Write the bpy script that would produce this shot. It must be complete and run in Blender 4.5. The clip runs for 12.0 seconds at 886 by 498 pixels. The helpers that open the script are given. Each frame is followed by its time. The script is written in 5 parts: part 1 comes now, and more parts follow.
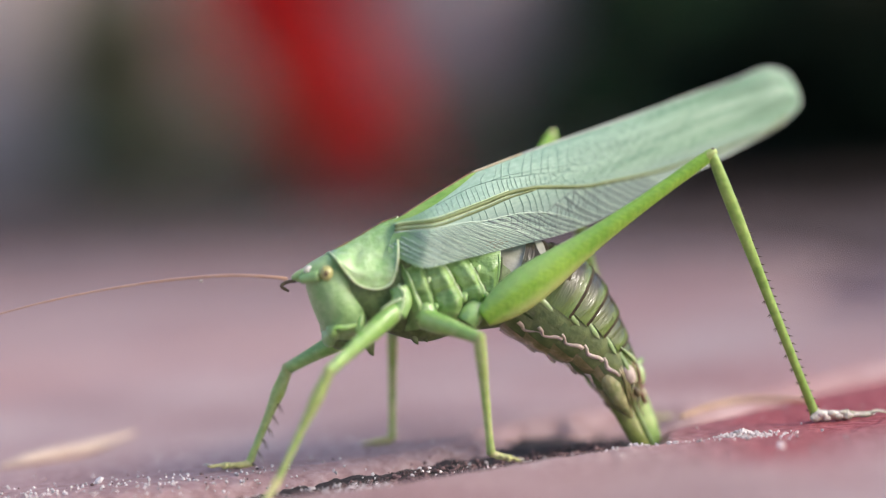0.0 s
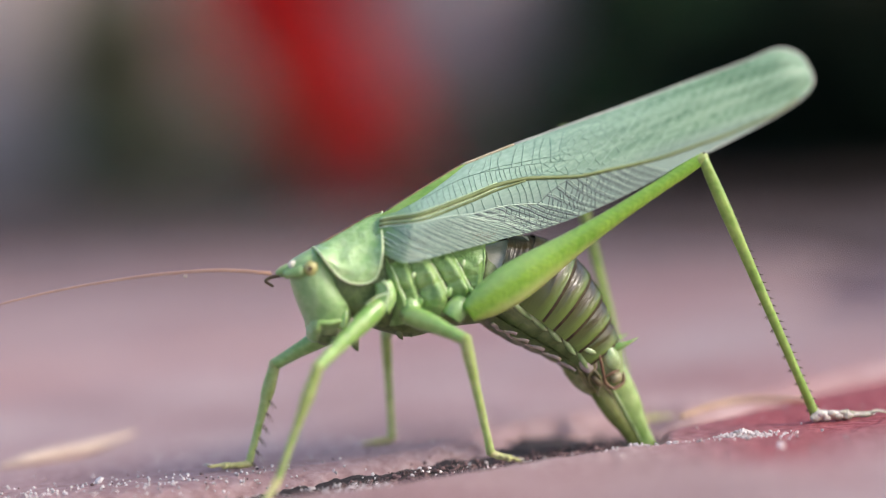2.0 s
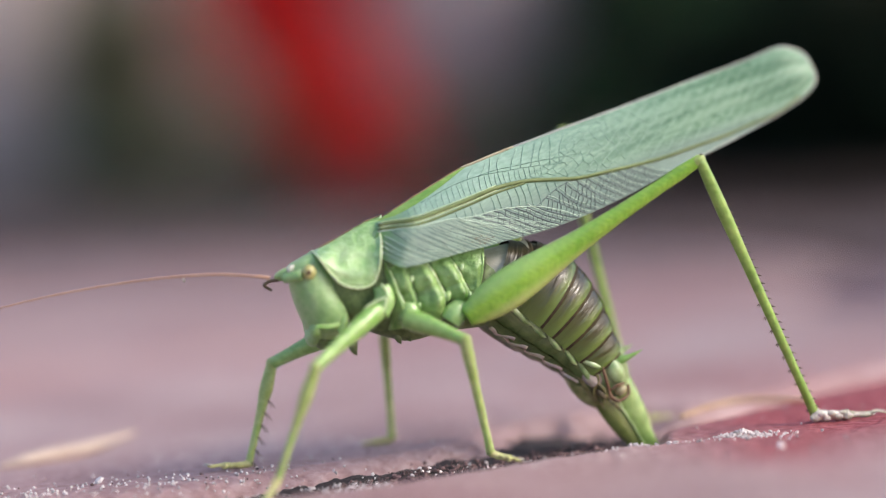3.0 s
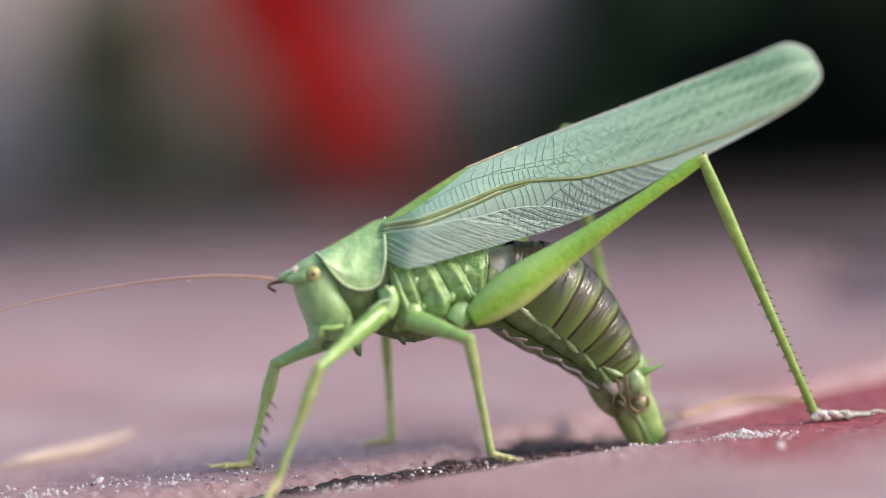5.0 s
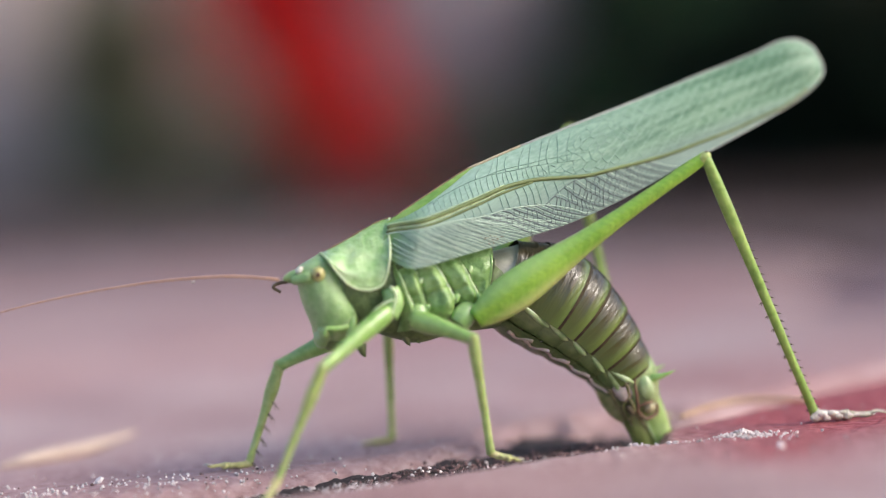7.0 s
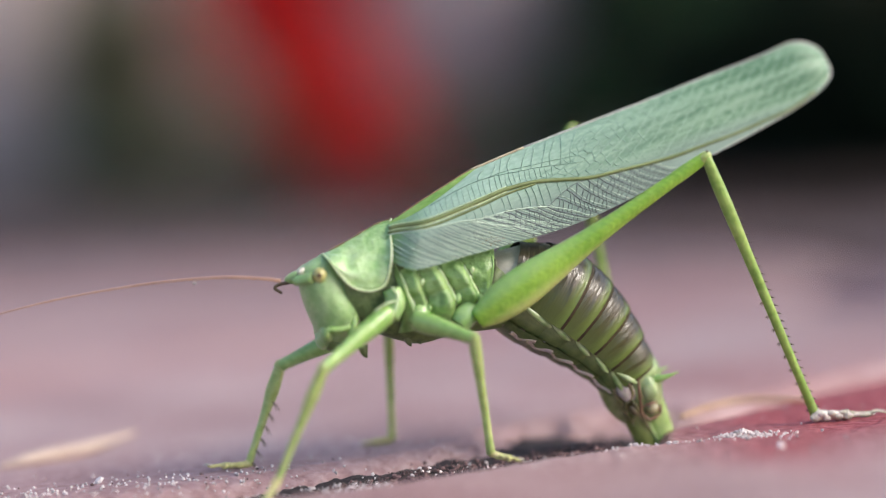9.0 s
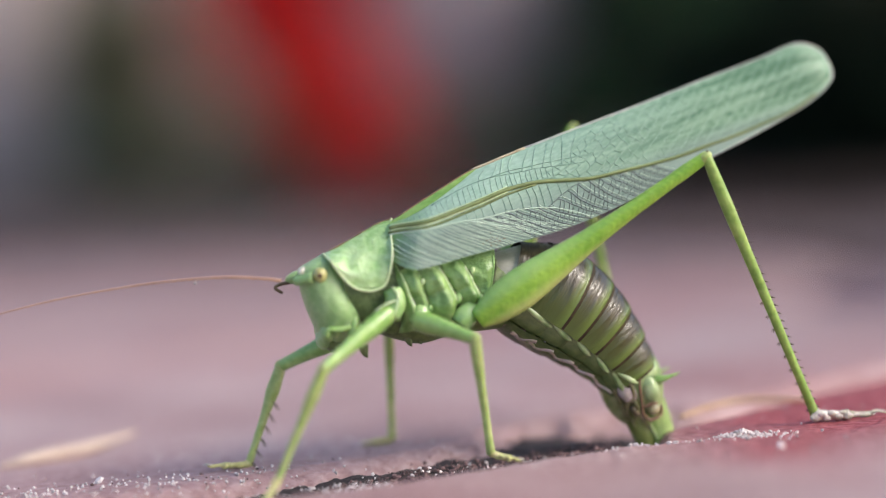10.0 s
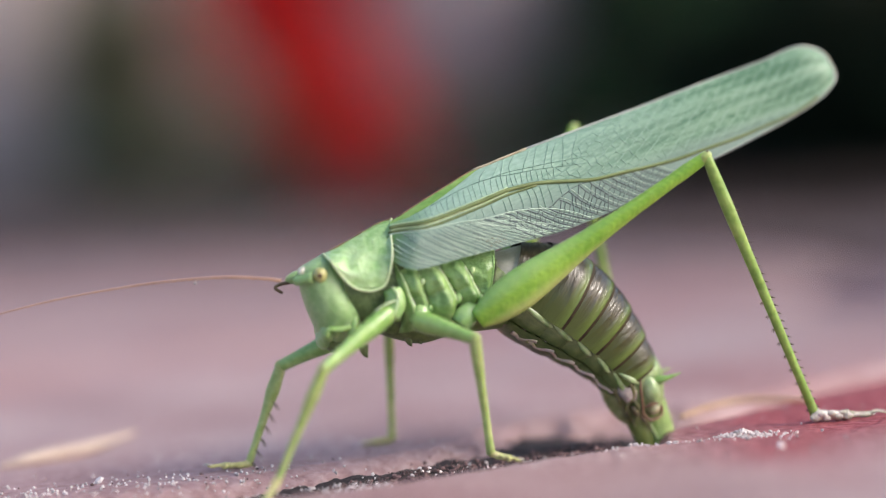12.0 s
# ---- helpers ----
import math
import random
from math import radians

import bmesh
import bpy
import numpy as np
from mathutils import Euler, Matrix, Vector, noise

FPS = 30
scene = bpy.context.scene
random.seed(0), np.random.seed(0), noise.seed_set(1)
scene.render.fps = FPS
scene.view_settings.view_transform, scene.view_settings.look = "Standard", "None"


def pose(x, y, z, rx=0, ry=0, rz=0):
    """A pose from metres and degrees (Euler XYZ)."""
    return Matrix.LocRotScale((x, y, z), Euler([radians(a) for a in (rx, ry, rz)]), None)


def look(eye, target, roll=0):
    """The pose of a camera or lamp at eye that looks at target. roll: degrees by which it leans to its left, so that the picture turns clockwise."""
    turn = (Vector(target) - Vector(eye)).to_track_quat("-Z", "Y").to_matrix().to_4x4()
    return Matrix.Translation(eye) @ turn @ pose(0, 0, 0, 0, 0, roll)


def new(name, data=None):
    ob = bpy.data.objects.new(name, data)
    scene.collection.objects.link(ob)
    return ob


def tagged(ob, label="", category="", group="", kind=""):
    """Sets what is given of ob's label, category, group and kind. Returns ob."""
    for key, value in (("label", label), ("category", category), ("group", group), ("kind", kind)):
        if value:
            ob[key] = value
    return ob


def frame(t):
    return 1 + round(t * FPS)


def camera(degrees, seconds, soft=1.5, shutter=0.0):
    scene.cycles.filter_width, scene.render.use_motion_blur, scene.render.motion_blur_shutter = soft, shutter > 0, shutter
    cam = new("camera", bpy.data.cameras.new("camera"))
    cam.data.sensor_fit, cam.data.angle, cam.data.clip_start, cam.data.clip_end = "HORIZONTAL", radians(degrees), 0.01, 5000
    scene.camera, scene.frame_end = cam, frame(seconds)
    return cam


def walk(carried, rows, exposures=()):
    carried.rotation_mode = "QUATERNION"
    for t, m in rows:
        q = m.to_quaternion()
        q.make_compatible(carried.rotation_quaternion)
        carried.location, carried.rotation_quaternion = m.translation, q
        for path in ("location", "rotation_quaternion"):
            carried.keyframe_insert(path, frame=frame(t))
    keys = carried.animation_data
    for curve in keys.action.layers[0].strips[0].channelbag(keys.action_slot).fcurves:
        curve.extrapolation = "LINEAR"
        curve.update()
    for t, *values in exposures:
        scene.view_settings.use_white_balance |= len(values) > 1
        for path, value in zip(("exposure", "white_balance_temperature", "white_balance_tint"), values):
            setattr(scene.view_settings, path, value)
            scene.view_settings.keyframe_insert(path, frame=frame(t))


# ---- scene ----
# A green bush-cricket lays eggs into the joint of a red paved path.
MM = 0.001

# ---- camera ----
cam = camera(22, 12.0, soft=1.1)
cam.data.dof.use_dof = True
cam.data.dof.focus_distance = 0.203
cam.data.dof.aperture_fstop = 6.0
EYE = look((0.00000, -0.20740, 0.03254), (0.0, 0.0, 0.01804), -4.8)
walk(cam, [(0.0, EYE), (12.0, EYE)])

# ---- light ----
world = bpy.data.worlds.new("sky")
scene.world = world
world.use_nodes = True
wn = world.node_tree.nodes
sky = wn.new("ShaderNodeTexSky")
sky.sky_type, sky.sun_disc = "NISHITA", False
sky.sun_elevation, sky.sun_rotation = radians(37), radians(104)
sky.air_density, sky.dust_density = 1.0, 3.0
world.node_tree.links.new(sky.outputs[0], wn["Background"].inputs[0])
wn["Background"].inputs[1].default_value = 0.214
sun = new("sun", bpy.data.lights.new("sun", "SUN"))
sun.data.energy, sun.data.angle, sun.data.color = 1.6, radians(17), (1.0, 0.95, 0.885)
sun.matrix_world = look((0.88, -0.22, 0.68), (0, 0, 0))
scene.view_settings.exposure = 0.27


# ---- materials ----
def material(name, a, b, rough=0.5, scale=800.0, bump=0.15, mid=None, sss=0.0, spec=0.5, metal=0.0,
             coarse=None, coat=0.0, trans=0.0, island=0.0, detail=6.0):
    """Two colours mixed by a fine and a coarse noise, with relief from the fine one. Scales are per metre."""
    m = bpy.data.materials.new(name)
    m.use_nodes = True
    t = m.node_tree
    n, l = t.nodes, t.links
    p = n["Principled BSDF"]
    co = n.new("ShaderNodeTexCoord")
    fine = n.new("ShaderNodeTexNoise")
    fine.inputs["Scale"].default_value, fine.inputs["Detail"].default_value = scale, detail
    big = n.new("ShaderNodeTexNoise")
    big.inputs["Scale"].default_value, big.inputs["Detail"].default_value = coarse or scale * 0.13, 3.0
    l.new(co.outputs["Object"], fine.inputs["Vector"])
    l.new(co.outputs["Object"], big.inputs["Vector"])
    mean = n.new("ShaderNodeMath")
    mean.operation = "ADD"
    l.new(fine.outputs["Fac"], mean.inputs[0])
    l.new(big.outputs["Fac"], mean.inputs[1])
    ramp = n.new("ShaderNodeValToRGB")
    ramp.color_ramp.elements[0].position, ramp.color_ramp.elements[1].position = 0.36, 0.64
    ramp.color_ramp.elements[0].color, ramp.color_ramp.elements[1].color = (*a, 1), (*b, 1)
    if mid:
        e = ramp.color_ramp.elements.new(0.5)
        e.color = (*mid, 1)
    half = n.new("ShaderNodeMath")
    half.operation = "MULTIPLY"
    half.inputs[1].default_value = 0.5
    l.new(mean.outputs[0], half.inputs[0])
    l.new(half.outputs[0], ramp.inputs[0])
    colour = ramp.outputs[0]
    if island:
        geo = n.new("ShaderNodeNewGeometry")
        hsv = n.new("ShaderNodeHueSaturation")
        span = n.new("ShaderNodeMapRange")
        span.inputs["To Min"].default_value, span.inputs["To Max"].default_value = 1 - island, 1 + island
        l.new(geo.outputs["Random Per Island"], span.inputs["Value"])
        l.new(span.outputs[0], hsv.inputs["Value"])
        l.new(colour, hsv.inputs["Color"])
        colour = hsv.outputs[0]
    l.new(colour, p.inputs["Base Color"])
    p.inputs["Roughness"].default_value = rough
    p.inputs["Metallic"].default_value = metal
    p.inputs["Specular IOR Level"].default_value = spec
    p.inputs["Coat Weight"].default_value = coat
    p.inputs["Coat Roughness"].default_value = 0.12
    p.inputs["Coat IOR"].default_value = 1.6
    if sss:
        p.inputs["Subsurface Weight"].default_value = sss
        p.inputs["Subsurface Radius"].default_value = (0.6, 1.0, 0.3)
        p.inputs["Subsurface Scale"].default_value = 0.0012
    if trans:
        tr = n.new("ShaderNodeBsdfTranslucent")
        mix = n.new("ShaderNodeMixShader")
        mix.inputs[0].default_value = trans
        l.new(colour, tr.inputs[0])
        l.new(p.outputs[0], mix.inputs[1])
        l.new(tr.outputs[0], mix.inputs[2])
        l.new(mix.outputs[0], n["Material Output"].inputs[0])
    if bump:
        bp = n.new("ShaderNodeBump")
        bp.inputs["Strength"].default_value = bump
        bp.inputs["Distance"].default_value = 0.6 / scale
        l.new(fine.outputs["Fac"], bp.inputs["Height"])
        l.new(bp.outputs[0], p.inputs["Normal"])
    return m


HEAD = material("head_green", (0.24, 0.40, 0.14), (0.38, 0.53, 0.24), 0.38, 1500, 0.4, coarse=330, sss=0.2, coat=0.2)
SHIELD = material("shield_green", (0.22, 0.44, 0.12), (0.45, 0.64, 0.30), 0.30, 1300, 0.5, coarse=330, sss=0.2, coat=0.7)
RIM = material("pale_rim", (0.55, 0.72, 0.36), (0.66, 0.78, 0.46), 0.4, 2000, 0.1, sss=0.2)
THORAX = material("thorax_green", (0.13, 0.25, 0.055), (0.34, 0.50, 0.18), 0.36, 1100, 0.7, sss=0.12, coat=0.3, coarse=420)
HIP = material("hip_green", (0.20, 0.37, 0.11), (0.36, 0.52, 0.21), 0.26, 1400, 0.25, coarse=300, sss=0.25, coat=0.3)
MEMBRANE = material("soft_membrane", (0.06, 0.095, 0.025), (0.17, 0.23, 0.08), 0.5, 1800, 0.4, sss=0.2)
LEG = material("leg_green", (0.17, 0.34, 0.07), (0.38, 0.55, 0.19), 0.28, 1200, 0.2, sss=0.3, coarse=220, coat=0.2)
def thigh_material():
    """Bright green skin with faint darker chevrons along the middle, highlights painted yellower below and paler on
    top.
    """
    m = material("thigh_green", (0.16, 0.35, 0.028), (0.31, 0.51, 0.065), 0.34, 1500, 0.3, sss=0.3, coat=0.15)
    t = m.node_tree
    n, l = t.nodes, t.links
    p = n["Principled BSDF"]
    base = p.inputs["Base Color"].links[0].from_socket
    co = n.new("ShaderNodeTexCoord")
    sep = n.new("ShaderNodeSeparateXYZ")
    l.new(co.outputs["Object"], sep.inputs[0])
    lift = n.new("ShaderNodeMath")
    lift.operation = "ABSOLUTE"
    l.new(sep.outputs["Z"], lift.inputs[0])
    slant = n.new("ShaderNodeMath")
    slant.operation = "MULTIPLY_ADD"
    slant.inputs[1].default_value = 0.9
    l.new(lift.outputs[0], slant.inputs[0])
    l.new(sep.outputs["X"], slant.inputs[2])
    wave = n.new("ShaderNodeMath")
    wave.operation = "MULTIPLY"
    wave.inputs[1].default_value = 11000
    l.new(slant.outputs[0], wave.inputs[0])
    sine = n.new("ShaderNodeMath")
    sine.operation = "SINE"
    l.new(wave.outputs[0], sine.inputs[0])
    ridge = n.new("ShaderNodeMapRange")
    ridge.inputs["From Min"].default_value, ridge.inputs["From Max"].default_value = 0.4, 1.0
    ridge.inputs["To Max"].default_value = 0.28
    l.new(sine.outputs[0], ridge.inputs["Value"])
    zone = n.new("ShaderNodeMapRange")
    zone.inputs["From Min"].default_value, zone.inputs["From Max"].default_value = 0.0009, 0.0003
    l.new(lift.outputs[0], zone.inputs["Value"])
    both = n.new("ShaderNodeMath")
    both.operation = "MULTIPLY"
    l.new(ridge.outputs[0], both.inputs[0])
    l.new(zone.outputs[0], both.inputs[1])
    mix = n.new("ShaderNodeMix")
    mix.data_type = "RGBA"
    l.new(both.outputs[0], mix.inputs["Factor"])
    l.new(base, mix.inputs["A"])
    mix.inputs["B"].default_value = (0.09, 0.24, 0.02, 1)
    # yellow highlight along the lower edge, put into the colour
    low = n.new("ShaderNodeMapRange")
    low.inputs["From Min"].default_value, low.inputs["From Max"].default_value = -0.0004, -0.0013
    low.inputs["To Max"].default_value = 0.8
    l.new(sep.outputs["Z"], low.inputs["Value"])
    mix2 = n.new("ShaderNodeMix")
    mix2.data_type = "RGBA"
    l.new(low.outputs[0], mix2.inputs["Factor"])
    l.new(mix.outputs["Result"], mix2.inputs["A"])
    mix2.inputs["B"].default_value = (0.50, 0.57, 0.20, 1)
    # light on the upper flank, painted as a paler green
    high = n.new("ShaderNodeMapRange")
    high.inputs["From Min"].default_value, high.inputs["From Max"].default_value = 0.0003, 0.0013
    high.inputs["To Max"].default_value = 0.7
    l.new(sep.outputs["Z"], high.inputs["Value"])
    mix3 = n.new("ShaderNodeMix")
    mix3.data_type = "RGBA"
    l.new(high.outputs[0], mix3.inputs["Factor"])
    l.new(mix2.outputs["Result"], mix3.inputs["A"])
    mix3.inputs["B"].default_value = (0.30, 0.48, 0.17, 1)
    l.new(mix3.outputs["Result"], p.inputs["Base Color"])
    return m


THIGH = thigh_material()
HIND_SHIN = material("hind_shin_green", (0.15, 0.27, 0.04), (0.30, 0.42, 0.10), 0.35, 1500, 0.3, sss=0.2, coat=0.2)
SHIN = material("shin_green", (0.27, 0.36, 0.09), (0.47, 0.54, 0.22), 0.4, 1500, 0.2, sss=0.3)
FOOT = material("foot_buff", (0.24, 0.20, 0.13), (0.80, 0.76, 0.66), 0.5, 1500, 0.7, sss=0.15)
SMALL_FOOT = material("foot_yellow", (0.42, 0.42, 0.16), (0.60, 0.55, 0.28), 0.45, 2000, 0.2, sss=0.2)
# shade in the sutures of the thorax, as a dark colour
GROOVE = material("suture_shade", (0.03, 0.05, 0.015), (0.09, 0.10, 0.04), 0.6, 2000, 0.2)
SPINE = material("spine_brown", (0.07, 0.05, 0.03), (0.16, 0.12, 0.06), 0.4, 2000, 0.1)
BAND = material("tergite_edge", (0.02, 0.013, 0.008), (0.06, 0.045, 0.02), 0.6, 1500, 0.15, spec=0.2)
PLEURA = material("pleura_white", (0.33, 0.265, 0.225), (0.56, 0.48, 0.43), 0.5, 1600, 0.3, sss=0.3)
LOBE = material("pleural_lobe", (0.18, 0.28, 0.09), (0.42, 0.54, 0.26), 0.28, 1300, 0.3, sss=0.15, coat=0.5, coarse=350)
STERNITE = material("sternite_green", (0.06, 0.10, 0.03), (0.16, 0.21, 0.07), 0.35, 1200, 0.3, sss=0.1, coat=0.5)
PALE_RING = material("pale_ring", (0.28, 0.27, 0.19), (0.55, 0.52, 0.43), 0.45, 700, 0.3, coarse=260, coat=0.12)
VALVE = material("lower_valve_olive", (0.11, 0.13, 0.03), (0.24, 0.28, 0.08), 0.25, 900, 0.25, sss=0.1, coat=0.8, coarse=300)
SUBPLATE = material("subplate_olive", (0.18, 0.20, 0.07), (0.41, 0.39, 0.21), 0.3, 900, 0.5, mid=(0.28, 0.28, 0.12), coarse=420, sss=0.2, coat=0.5)
BELLY = material("belly_buff", (0.15, 0.145, 0.05), (0.42, 0.35, 0.22), 0.3, 900, 0.5, mid=(0.25, 0.215, 0.10), coarse=420, sss=0.2, coat=0.5)
BLADE = material("blade_green", (0.15, 0.27, 0.055), (0.36, 0.50, 0.17), 0.25, 900, 0.25, sss=0.15, coat=0.8, coarse=300)
EYE_MAT = material("eye_ochre", (0.36, 0.33, 0.09), (0.55, 0.52, 0.22), 0.25, 2500, 0.15, coat=0.3)
PUPIL = material("pupil_brown", (0.06, 0.03, 0.01), (0.12, 0.06, 0.03), 0.3, 2500, 0.0)
ANTENNA = material("antenna_tan", (0.45, 0.24, 0.13), (0.62, 0.38, 0.24), 0.45, 1500, 0.2)
STRIP = material("strip_green", (0.17, 0.34, 0.06), (0.33, 0.50, 0.13), 0.4, 1500, 0.25, sss=0.1)
SEAM = material("seam_brown", (0.10, 0.05, 0.025), (0.22, 0.12, 0.07), 0.4, 1500, 0.2)
RIDGE = material("ridge_brown", (0.12, 0.065, 0.03), (0.27, 0.17, 0.09), 0.5, 900, 0.2)
TIP = material("wing_edge", (0.44, 0.48, 0.43), (0.68, 0.66, 0.62), 0.5, 900, 0.1)
VEIN = material("vein_green", (0.11, 0.15, 0.045), (0.20, 0.25, 0.095), 0.45, 900, 0.1)
NET_AND_SHADE = material("net_vein_and_shade", (0.09, 0.12, 0.12), (0.18, 0.22, 0.215), 0.5, 900, 0.1)
RUNG = material("rung_vein", (0.19, 0.33, 0.25), (0.30, 0.45, 0.35), 0.5, 900, 0.1)
PALE_VEIN = material("pale_vein", (0.30, 0.47, 0.34), (0.40, 0.58, 0.44), 0.5, 900, 0.1)
SOFT_VEIN = material("soft_vein", (0.19, 0.34, 0.22), (0.27, 0.44, 0.30), 0.5, 900, 0.1)
DRY = material("dry_edge", (0.32, 0.27, 0.16), (0.52, 0.46, 0.33), 0.5, 900, 0.2)
FINE_VEIN_AND_GLINT = material("fine_vein_and_glint", (0.46, 0.60, 0.48), (0.60, 0.74, 0.60), 0.45, 900, 0.1)


def wing_material(name, a, b, pale):
    """Leathery forewing: streaked and finely grained, paler and thinner towards the lower edge. Coordinates are millimetres."""
    m = bpy.data.materials.new(name)
    m.use_nodes = True
    t = m.node_tree
    n, l = t.nodes, t.links
    p = n["Principled BSDF"]
    uv = n.new("ShaderNodeTexCoord")
    sep = n.new("ShaderNodeSeparateXYZ")
    l.new(uv.outputs["UV"], sep.inputs[0])

    def noise_of(scale, stretch, turn, detail):
        mp = n.new("ShaderNodeMapping")
        mp.inputs["Scale"].default_value = stretch
        mp.inputs["Rotation"].default_value = (0, 0, radians(turn))
        l.new(uv.outputs["UV"], mp.inputs["Vector"])
        tx = n.new("ShaderNodeTexNoise")
        tx.inputs["Scale"].default_value, tx.inputs["Detail"].default_value = scale, detail
        l.new(mp.outputs[0], tx.inputs["Vector"])
        return tx.outputs["Fac"]

    def span(value, lo, hi, to0=0.0, to1=1.0):
        r = n.new("ShaderNodeMapRange")
        r.inputs["From Min"].default_value, r.inputs["From Max"].default_value = lo, hi
        r.inputs["To Min"].default_value, r.inputs["To Max"].default_value = to0, to1
        l.new(value, r.inputs["Value"])
        return r.outputs[0]

    def math_of(op, x, y):
        k = n.new("ShaderNodeMath")
        k.operation = op
        for socket, value in zip(k.inputs, (x, y)):
            if isinstance(value, float):
                socket.default_value = value
            else:
                l.new(value, socket)
        return k.outputs[0]

    def mix_of(fac, x, y):
        k = n.new("ShaderNodeMix")
        k.data_type = "RGBA"
        l.new(fac, k.inputs["Factor"])
        for socket, value in ((k.inputs["A"], x), (k.inputs["B"], y)):
            if isinstance(value, tuple):
                socket.default_value = (*value, 1)
            else:
                l.new(value, socket)
        return k.outputs["Result"]

    streaks = noise_of(0.5, (0.22, 2.2, 1), 24, 3)
    grain = noise_of(2.6, (0.8, 1.6, 1), 20, 6)
    both = math_of("ADD", math_of("MULTIPLY", streaks, 0.65), math_of("MULTIPLY", grain, 0.35))
    ramp = n.new("ShaderNodeValToRGB")
    ramp.color_ramp.elements[0].position, ramp.color_ramp.elements[1].position = 0.43, 0.57
    ramp.color_ramp.elements[0].color, ramp.color_ramp.elements[1].color = (*a, 1), (*b, 1)
    l.new(both, ramp.inputs[0])
    root = span(sep.outputs["X"], 27.0, 10.0)
    mint = mix_of(span(grain, 0.35, 0.65), (0.36, 0.55, 0.42), (0.46, 0.64, 0.52))
    upper = mix_of(root, ramp.outputs[0], mint)
    low = span(math_of("ADD", math_of("MULTIPLY", sep.outputs["X"], -0.085), sep.outputs["Y"]), 3.2, 5.0)
    dusky = mix_of(span(grain, 0.3, 0.7), tuple(0.82 * c for c in pale), pale)
    # green flush where the wing leaves the shield
    flush = math_of("MULTIPLY", span(sep.outputs["X"], 5.0, 0.8), span(streaks, 0.3, 0.6, 0.45, 0.95))
    colour = mix_of(flush, mix_of(low, upper, dusky), (0.24, 0.44, 0.15))
    l.new(colour, p.inputs["Base Color"])
    p.inputs["Roughness"].default_value = 0.42
    bp = n.new("ShaderNodeBump")
    bp.inputs["Strength"].default_value, bp.inputs["Distance"].default_value = 0.45, 0.0002
    l.new(both, bp.inputs["Height"])
    l.new(bp.outputs[0], p.inputs["Normal"])
    tr = n.new("ShaderNodeBsdfTranslucent")
    l.new(colour, tr.inputs[0])
    mixs = n.new("ShaderNodeMixShader")
    mixs.inputs[0].default_value = 0.3
    l.new(p.outputs[0], mixs.inputs[1])
    l.new(tr.outputs[0], mixs.inputs[2])
    clear = n.new("ShaderNodeBsdfTransparent")
    mixt = n.new("ShaderNodeMixShader")
    l.new(math_of("MULTIPLY", low, 0.2), mixt.inputs[0])
    l.new(mixs.outputs[0], mixt.inputs[1])
    l.new(clear.outputs[0], mixt.inputs[2])
    l.new(mixt.outputs[0], n["Material Output"].inputs[0])
    return m


def tergite_material():
    """Glossy plate: chocolate brown in front, olive green behind, blotched."""
    m = material("tergite_olive", (0.045, 0.076, 0.013), (0.125, 0.180, 0.034), 0.4, 800, 0.40, coarse=300, coat=0.75, spec=0.1)
    t = m.node_tree
    n, l = t.nodes, t.links
    p = n["Principled BSDF"]
    olive = p.inputs["Base Color"].links[0].from_socket
    p.inputs["Coat Roughness"].default_value = 0.18
    p.inputs["Coat IOR"].default_value = 1.6
    relief = next(k for k in n if k.type == "BUMP")
    l.new(relief.outputs[0], p.inputs["Coat Normal"])
    for tex in [k for k in n if k.type == "TEX_NOISE"]:
        stretch = n.new("ShaderNodeMapping")
        stretch.inputs["Scale"].default_value = (1.6, 0.3, 0.3)
        l.new(tex.inputs["Vector"].links[0].from_socket, stretch.inputs["Vector"])
        l.new(stretch.outputs[0], tex.inputs["Vector"])
    co = n.new("ShaderNodeTexCoord")
    sep = n.new("ShaderNodeSeparateXYZ")
    l.new(co.outputs["Object"], sep.inputs[0])
    rear = n.new("ShaderNodeAttribute")
    rear.attribute_name = "rear"
    blot = n.new("ShaderNodeTexNoise")
    blot.inputs["Scale"].default_value = 700
    blot.inputs["Detail"].default_value = 4
    l.new(co.outputs["Object"], blot.inputs["Vector"])
    wave = n.new("ShaderNodeMath")
    wave.operation = "MULTIPLY_ADD"
    wave.inputs[1].default_value = 0.6
    l.new(blot.outputs["Fac"], wave.inputs[0])
    l.new(rear.outputs["Fac"], wave.inputs[2])
    front = n.new("ShaderNodeMapRange")
    front.inputs["From Min"].default_value, front.inputs["From Max"].default_value = 1.55, 0.75
    l.new(wave.outputs[0], front.inputs["Value"])
    mix = n.new("ShaderNodeMix")
    mix.data_type = "RGBA"
    l.new(front.outputs[0], mix.inputs["Factor"])
    mix.inputs["A"].default_value = (0.034, 0.025, 0.009, 1)
    l.new(olive, mix.inputs["B"])
    side = n.new("ShaderNodeMapRange")
    side.inputs["From Min"].default_value, side.inputs["From Max"].default_value = 0.0022, -0.0020
    side.inputs["To Max"].default_value = 0.6
    l.new(sep.outputs["Z"], side.inputs["Value"])
    green = n.new("ShaderNodeMix")
    green.data_type = "RGBA"
    l.new(side.outputs[0], green.inputs["Factor"])
    l.new(mix.outputs["Result"], green.inputs["A"])
    green.inputs["B"].default_value = (0.115, 0.185, 0.035, 1)
    l.new(green.outputs["Result"], p.inputs["Base Color"])
    return m


TERGITE = tergite_material()
WING = wing_material("forewing_green", (0.09, 0.215, 0.115), (0.29, 0.47, 0.31), (0.40, 0.545, 0.455))

